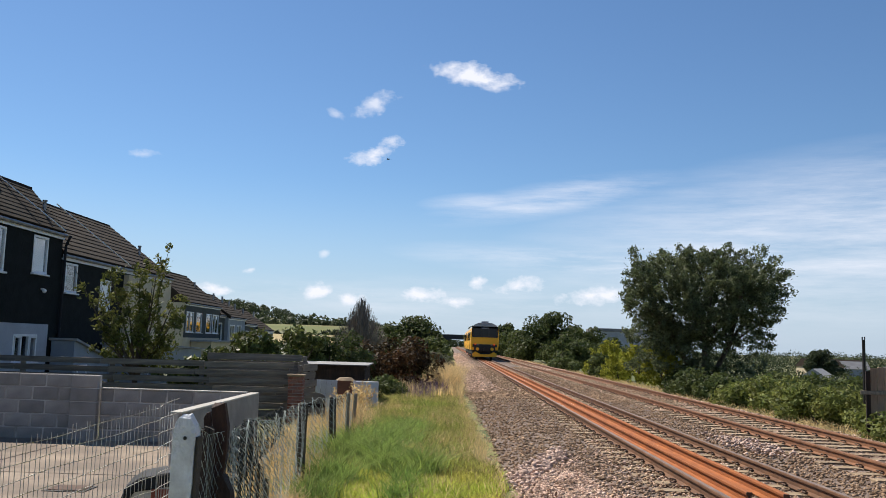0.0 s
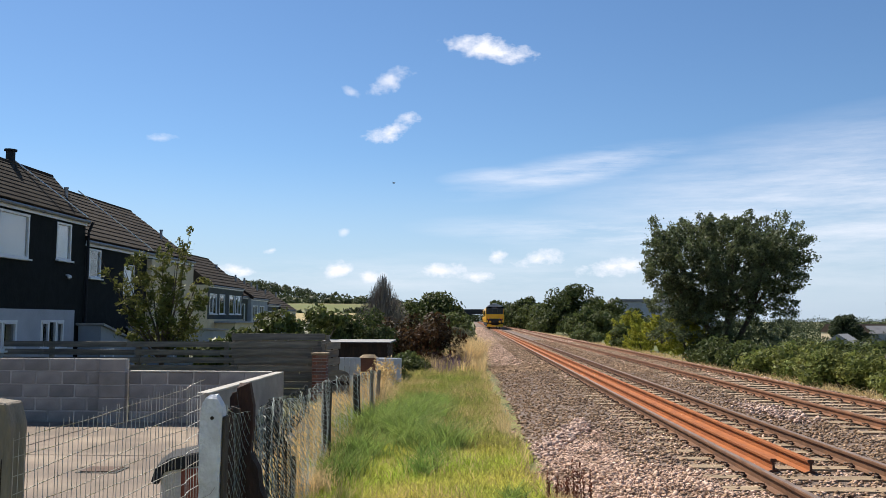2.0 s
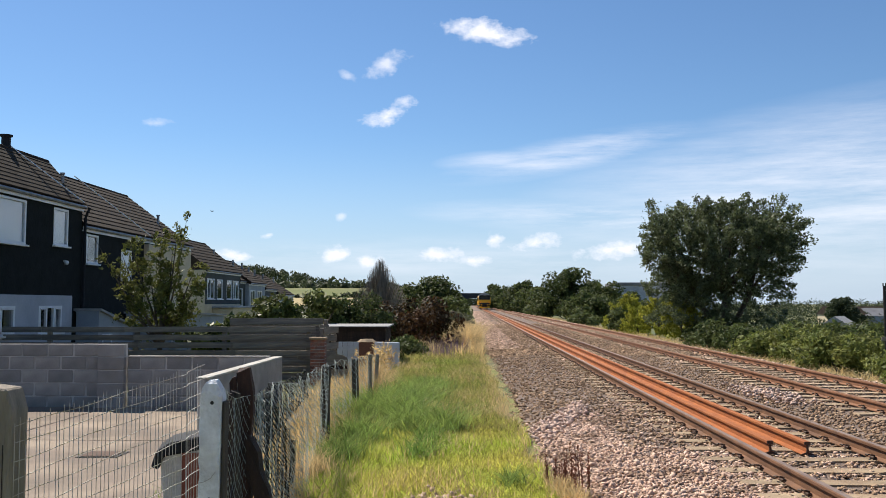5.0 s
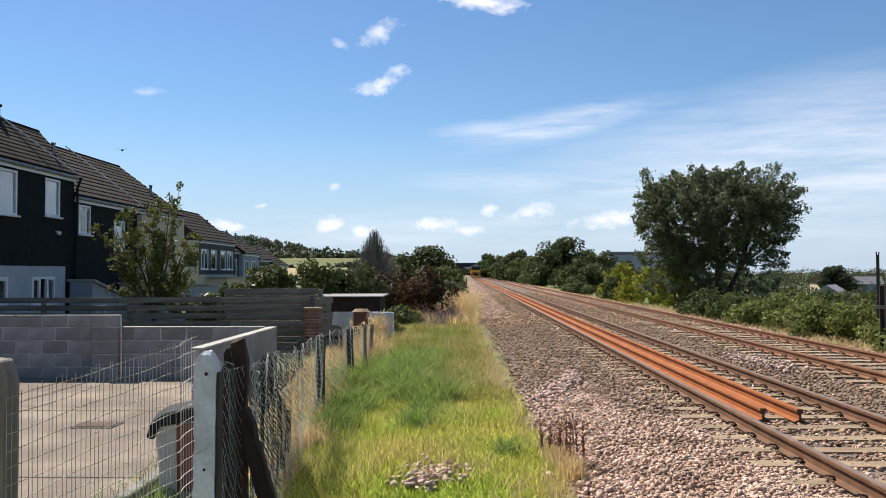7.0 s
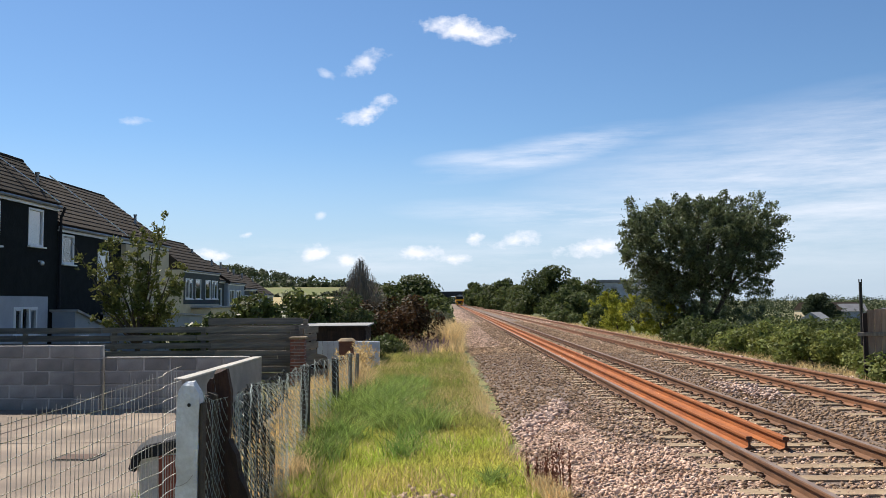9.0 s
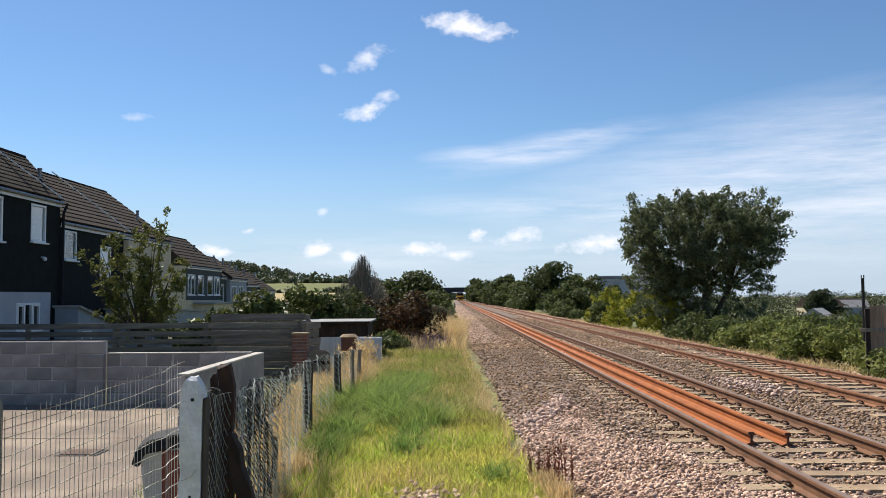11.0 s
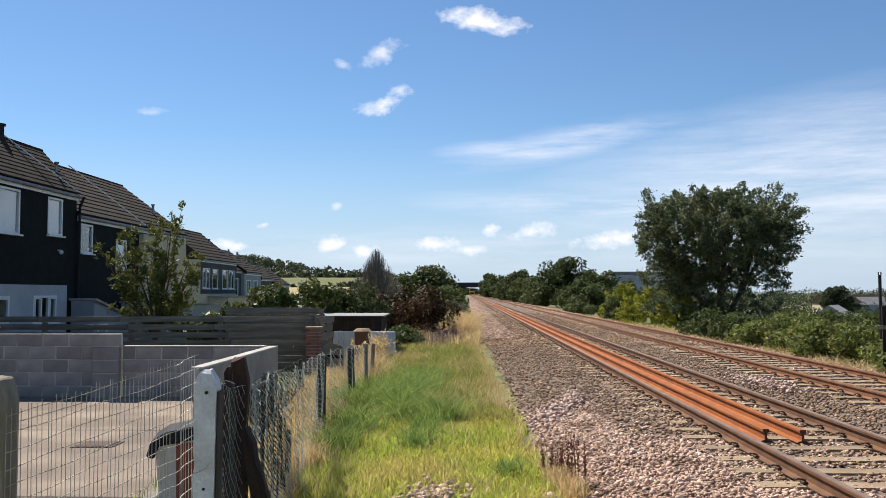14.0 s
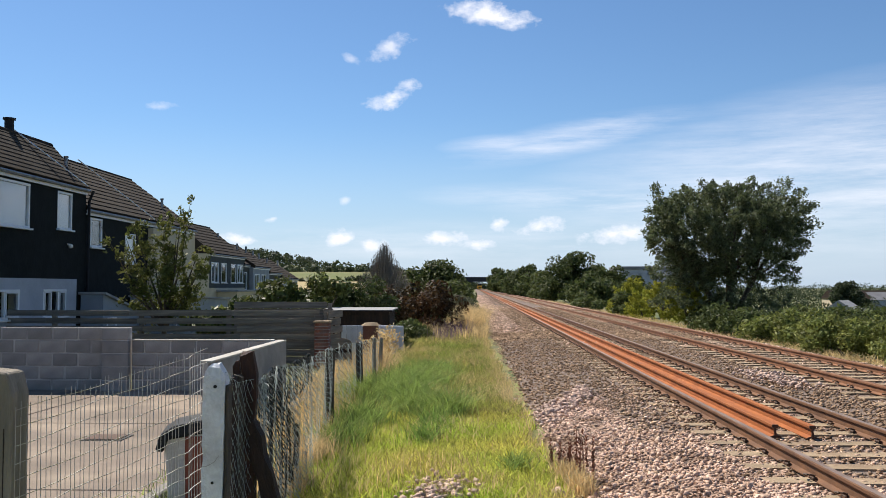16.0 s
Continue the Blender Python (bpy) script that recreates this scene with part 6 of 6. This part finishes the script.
def shrubby_weeds():
    t = empty("weed_clump", pose(-2.2, 21.2, -0.25))
    r = rng(51)
    n = 70
    sprays("foliage", np.stack([r.normal(size=n) * 0.22, r.normal(size=n) * 0.25, r.uniform(0, 0.35, n)], 1), np.stack([r.normal(size=n) * 0.4, r.normal(size=n) * 0.4, np.ones(n)], 1), r.uniform(0.4, 0.75, n),
           1500, 0.035, "straw", 52, t, 0.16)
    tagged(t, "straggly dry straw-coloured weed clump by a gate", "weed")
    for x, y, n, h, sd in ((1.0, 8.35, 5, 0.5, 61), (0.75, 8.5, 3, 0.38, 62), (1.1, 8.1, 4, 0.44, 63), (0.9, 8.6, 4, 0.36, 64)):
        d = empty("dock_plant", pose(x, y, -0.26))
        r = rng(sd)
        for k in range(n):
            px, py = r.normal(size=2) * 0.05
            hh = h * r.uniform(0.75, 1.15)
            bm = tube(bmesh.new(), [(px, py, 0), (px + 0.01, py, hh * 0.5), (px + r.normal() * 0.03, py, hh)], [0.005, 0.004, 0.002], 4)
            for q in range(40):
                z = hh * r.uniform(0.4, 1.0)
                qx = px + r.normal() * 0.007
                box(bm, qx - 0.004, qx + 0.004, py - 0.004, py + 0.004, z, z + 0.012)
            part("stem", bm, "dock", d)
        tagged(d, "dry red-brown dock plant at the ballast edge", "weed", group="dock plants")

    def pile(r, n):
        return np.stack([-0.31 + r.normal(size=n) * 0.14, 7.5 + r.normal(size=n) * 0.22, -0.16 + 0.07 * r.rand(n)], 1)
    p = empty("stone_pile", pose(0, 0, 0))
    stones("stone_spill", 380, pile, 0.034, "whitestone", 71, p)
    tagged(p, "small spill of pale stones in the grass", "stones")
    for x, y, s in ((0.74, 7.55, 0.085), (0.63, 13.9, 0.075), (0.66, 13.7, 0.05)):
        v = stone_verts(rng(int(x * 1000)), 1, np.zeros((1, 3)), s)[0]
        ob = new("loose_stone", np_mesh("loose_stone", v, STONE_FACES, "whitestone"))
        ob.matrix_basis = pose(x, y, -0.16)
        tagged(ob, "single pale stone at the ballast edge", "stone")


shrubby_weeds()

M["purple"] = leafmat("purple_weed_stems", (0.2, 0.13, 0.19), (0.26, 0.2, 0.2), 0.3, 0.3, 0.8)
blades("purple_weeds", 320, tuft_sampler([(-0.9, 27.5, 0.5, 1.0), (-0.45, 30.0, 0.5, 1.1), (-1.2, 30.5, 0.5, 1.0)]), 0.6, 0.008, "purple", 53, 0.25, "faded purple flowering weeds at the verge's end")


def hedge_foot_stones():
    p = empty("stone_pile", pose(0, 0, 0))
    stones("stone_spill", 160, lambda r, n: np.stack([9.7 + r.normal(size=n) * 0.12, 21.2 + r.normal(size=n) * 0.5, -0.36 + 0.1 * r.rand(n)], 1), 0.05, "whitestone", 72, p)
    tagged(p, "small heap of pale stones at a hedge's foot", "stones")


hedge_foot_stones()


# ---- far side fence, distance ----
def side_fence():
    f = empty("board_fence", pose(9.8, 20.4, -0.5, 0, 0, -18))
    for k in range(18):
        top = 1.88 + random.uniform(-0.02, 0.02)
        part("board", boxed(0.1 + k * 0.152, 0.1 + k * 0.152 + 0.146, -0.012, 0.012, 0.02, top, 0.004), "brownfence", f)
    part("post", boxed(0.0, 0.1, -0.05, 0.05, -0.2, 1.8, 0.006), "darkwood", f)
    for z in (0.55, 1.25):
        part("rail", boxed(-0.12 if z > 1 else 0, 2.85, -0.06, -0.013, z, z + 0.09, 0.006), "postwood", f)
    tagged(f, "brown fence of upright boards with rails", "fence")
    p = empty("metal_pole", pose(11.5, 24.0, -0.6))
    part("shaft", tube(bmesh.new(), [(0, 0, 0), (0, 0, 2.7)], 0.045, 8), "iron", p)
    for s in (-1, 1):
        part("prong", boxed(s * 0.035 - 0.012, s * 0.035 + 0.012, -0.012, 0.012, 2.7, 2.78), "iron", p)
    tagged(p, "dark upright metal pole behind a hedge", "pole")


side_fence()


def gabled(name, x, y, z, w, d, h, rise, wall, roof, label, turn=0.0, windows=0):
    h_ = empty(name, pose(x, y, z, 0, 0, turn))
    part("wall_shell", boxed(-w / 2, w / 2, -d / 2, d / 2, -1.5, h), wall, h_)
    bm = bmesh.new()
    prism(bm, [(-d / 2 - 0.3, h), (d / 2 + 0.3, h), (0, h + rise)], -w / 2 - 0.2, w / 2 + 0.2, "x")
    part("roof", bm, roof, h_)
    for k in range(windows):
        c = -w / 2 + w * (k + 0.5) / windows
        part("window", boxed(c - 0.5, c + 0.5, -d / 2 - 0.05, -d / 2 + 0.02, h - 1.7, h - 0.7), "glass", h_)
    tagged(h_, label, "building")


gabled("bungalow", 60.0, 141, -5.5, 6.5, 6, 2.8, 2.2, "whitewall", "felt", "pale bungalow with a light grey roof beyond the hedges", 55, 2)
for i, (x, y, z, w_, tn) in enumerate(((92, 215, -4.0, 9, 5), (106, 230, -4.5, 9, -10), (98, 190, -5.2, 8, 30), (118, 260, -4.2, 10, 0))):
    gabled("far_house", x, y, z, w_, 6, 2.8, 2.0, "whitewall" if i % 2 else "cream", "slate" if i % 3 else "tile", "distant house among trees", tn, 2)


def long_building():
    b = empty("industrial_building", pose(54, 250, -1.65))
    part("wall_shell", boxed(-13, 14, -8, 8, 0, 8.2), "whitewall", b)
    part("roof", boxed(-13.4, 14.4, -8.4, 8.4, 8.2, 9.1, 0.1), "slate", b)
    for k in range(8):
        part("window", boxed(-11.5 + k * 3.1, -9.6 + k * 3.1, -8.06, -7.98, 6.4, 7.3), "glass", b)
    tagged(b, "long pale flat-roofed industrial building in the distance", "building")


long_building()

cs, rs = clumps(81, 20, (0, 0, 0), (4.2, 4, 4.4), 1.5)
tree((86, 200, -4.6), 6.5, 0.4, cs * np.array([1.15, 1, 0.95]) + np.array([0, 0, 2.4]), rs, 7000, 0.32, "wood_far", 82, "dome-shaped dark tree on the skyline", 0.3, "skyline_tree")


def far_woods():
    r = rng(91)
    cs, rs = [], []
    for k in range(560):     # the ridge on the houses' side
        f = r.rand()
        x = -330 + 330 * f + r.normal() * 8
        y = 450 + 230 * f + r.normal() * 45
        g = noise.noise((x * 0.035, y * 0.02, 2.0))
        cs.append((x, y, ground_z(x, y) + r.uniform(0.0, 3.2) + 4.5 * max(0, g)))
        rs.append(r.uniform(2.2, 4.6) * (1 + 0.5 * g))
    for k in range(380):     # lower edge of the wood above the field
        x, y = r.uniform(-330, -15), r.uniform(324, 470)
        cs.append((x, y, ground_z(x, y) + r.uniform(0.3, 2.5)))
        rs.append(r.uniform(1.6, 3.4))
    leaves("far_woods", cs, rs, 64000, 0.95, "wood_far", 92, None, shell=0.7, kind="stuff", label="dark wooded ridge beyond the field")["category"] = "woods"
    cs, rs = [], []
    for k in range(150):     # hedges round the fields
        x = r.uniform(-160, -14)
        y = (240, 284, 324)[k % 3] + r.normal() * (3, 0.8, 1.5)[k % 3]
        cs.append((x, y, ground_z(x, y) + r.uniform(0.3, 1.2)))
        rs.append(r.uniform(0.7, 1.5))
    leaves("field_hedges", cs, rs, 12000, 0.5, "wood_far", 93, None, kind="stuff", label="hedges along the hillside field")["category"] = "hedge"
    cs, rs = [], []
    for k in range(420):     # gardens and trees of the town side
        y = r.uniform(125, 520)
        x = r.uniform(0.12, 0.62) * y + 10
        cs.append((x, y, ground_z(x, y) + r.uniform(0.2, 2.2) + 0.012 * (y - 125)))
        rs.append(r.uniform(1.0, 2.6) * (0.7 + y / 300))
    leaves("town_trees", cs, rs, 46000, 0.45, "wood_far", 94, None, kind="stuff", label="trees and gardens on the lower ground")["category"] = "woods"


far_woods()


# ---- train ----
def rail_car(parent, y0, length, rear):
    c = empty("car", pose(0, y0, 0), parent)
    prof = [(-1.33, 0.95), (1.33, 0.95), (1.4, 1.5), (1.38, 2.6), (1.3, 3.1), (1.1, 3.42), (0.7, 3.62), (0, 3.7), (-0.7, 3.62), (-1.1, 3.42), (-1.3, 3.1), (-1.38, 2.6), (-1.4, 1.5)]
    part("body", prism(bmesh.new(), prof, 0, length), "yellow", c)
    top = [(a * 1.005, b + 0.012) for a, b in prof[4:11]]
    part("roof", prism(bmesh.new(), top, -0.03, length - 0.1), "trainroof", c)
    part("underframe", boxed(-1.2, 1.2, 0.4, length - 0.4, 0.55, 0.95), "traindark", c)
    for s in (-1, 1):
        for k in range(7):
            y = 2.6 + k * 2.3
            part("window", boxed(s * 1.36, s * 1.405, y, y + 1.3, 1.9, 2.75, 0.0), "darkglass", c)
        for y in (5.0, 13.6):
            part("door", boxed(s * 1.375, s * 1.412, y, y + 0.02, 1.0, 2.95), "traindark", c)
    for y in (2.6, length - 2.6):
        for dy in (-1.1, 1.1):
            w = empty("wheelset", pose(0, y + dy, 0.42), c)
            bm = bmesh.new()
            for s in (-1, 1):
                cyl(bm, (s * 0.75, 0, 0), 0.42, 0.13, "x", 16)
            cyl(bm, (0, 0, 0), 0.08, 1.6, "x", 8)
            part("wheels", bm, "traindark", w)
        part("bogie_frame", boxed(-1.15, 1.15, y - 1.6, y + 1.6, 0.32, 0.62), "traindark", c)
    if rear:
        part("windscreen", boxed(-1.3, 1.3, -0.03, 0.01, 2.2, 3.3, 0.02), "traindark", c, "dark wrap-around windscreen band")
        for x0, x1 in ((-1.12, -0.42), (-0.36, 0.36), (0.42, 1.12)):
            part("windscreen_pane", boxed(x0, x1, -0.05, -0.028, 2.22, 3.05), "darkglass", c)
        part("destination_panel", boxed(-0.35, 0.35, -0.06, -0.03, 3.05, 3.17), "lead", c)
        part("lamp_band", boxed(-1.22, 1.22, -0.05, 0.01, 1.25, 1.52, 0.02), "traindark", c, "black band with lamps")
        for s in (-1, 1):
            bm = bmesh.new()
            cyl(bm, (s * 0.93, -0.07, 1.48), 0.055, 0.05, "y", 14)
            part("tail_lamp", bm, "tail", c, "glowing red tail lamp")
            bm = bmesh.new()
            cyl(bm, (s * 0.68, -0.07, 1.48), 0.08, 0.05, "y", 14)
            part("head_lamp", bm, "lead", c)
            bm = bmesh.new()
            cyl(bm, (s * 0.72, -0.25, 1.05), 0.16, 0.4, "y", 14)
            part("buffer", bm, "yellow", c)
        part("coupling_box", boxed(-1.05, 1.05, -0.08, 0.0, 0.8, 1.3, 0.02), "traindark", c)
        bm = bmesh.new()
        cyl(bm, (0, -0.3, 1.02), 0.16, 0.6, "y", 12)
        part("coupler", bm, "traindark", c)
        bm = bmesh.new()
        prism(bm, [(-1.2, 0.28), (1.2, 0.28), (1.2, 0.62), (0.9, 0.78), (0.45, 0.55), (-0.45, 0.55), (-0.9, 0.78), (-1.2, 0.62)], -0.12, 0.1)
        part("snow_plough", bm, "yellow", c)
        part("roof_unit", boxed(-0.35, 0.35, 0.4, 1.2, 3.68, 3.82, 0.02), "trainroof", c)
    return c


def build_train():
    t = empty("train", pose(NEAR, 95, 0))
    t.scale = (1.16, 1.16, 1.16)
    rail_car(t, 0.0, 19.6, True)
    rail_car(t, 20.2, 19.6, False)
    part("gangway", boxed(-0.5, 0.5, 19.5, 20.3, 1.0, 3.1), "traindark", t)
    tagged(t, "yellow two-car track inspection train with a dark windscreen", "train")
    return t


train = build_train()


def build_bird(name, span):
    b = empty(name, pose(0, 0, 0))
    bm = tube(bmesh.new(), [(0, -0.28, 0), (0, -0.1, 0.01), (0, 0.12, 0.01), (0, 0.28, 0)], [0.02, 0.07, 0.07, 0.015], 6)
    part("body", bm, "black", b)
    for s in (-1, 1):
        bm = bmesh.new()
        v = [bm.verts.new(c) for c in ((0, -0.09, 0.02), (0, 0.1, 0.02), (s * span * 0.5, 0.12, 0.14), (s * span * 0.5, 0.0, 0.14), (s * span, -0.1, 0.05))]
        bm.faces.new((v[0], v[1], v[2], v[3]) if s > 0 else (v[3], v[2], v[1], v[0]))
        bm.faces.new((v[3], v[2], v[4]) if s > 0 else (v[4], v[2], v[3]))
        bmesh.ops.solidify(bm, geom=list(bm.faces), thickness=0.012)
        part("wing", bm, "black", b)
    tagged(b, "small dark bird in flight against the sky", "bird", group="birds")
    return b


gull, crow = build_bird("bird", 0.5), build_bird("bird", 0.5)


def motions():
    walk(train, [(t, pose(NEAR, y, 0.0)) for t, y in ((0, 99), (1, 125), (2, 150), (3, 176), (4, 202), (6.5, 273), (9, 352), (11.5, 436), (13, 486), (16, 588))])
    walk(gull, [(t, pose(x, y, z, 0, 0, 10)) for t, x, y, z in (
        (0, -60, -60, 30), (5, -30, 15, 22), (6.5, -24.5, 42, 15), (6.8, -25.2, 53.3, 12.8), (7.0, -25.3, 62.4, 10.8), (7.2, -30.4, 68.5, 14.3), (7.4, -30.3, 79.0, 17.1),
        (7.6, -26.0, 100.4, 18.0), (7.8, -22.4, 127.3, 15.1), (8.0, -25.3, 147.6, 9.3), (8.3, -27, 170, 3), (10, -38, 260, 2), (16, -120, 460, 6))])
    walk(crow, [(t, pose(x, y, z, 0, 0, 60)) for t, x, y, z in (
        (0, -9, 112, 26), (1.5, -11.1, 118, 22.3), (3.5, -13.2, 129.8, 18.2), (4.2, -20, 130, 17), (6.3, -85, 128, 14), (9, -170, 130, 12), (16, -380, 140, 12))])


motions()
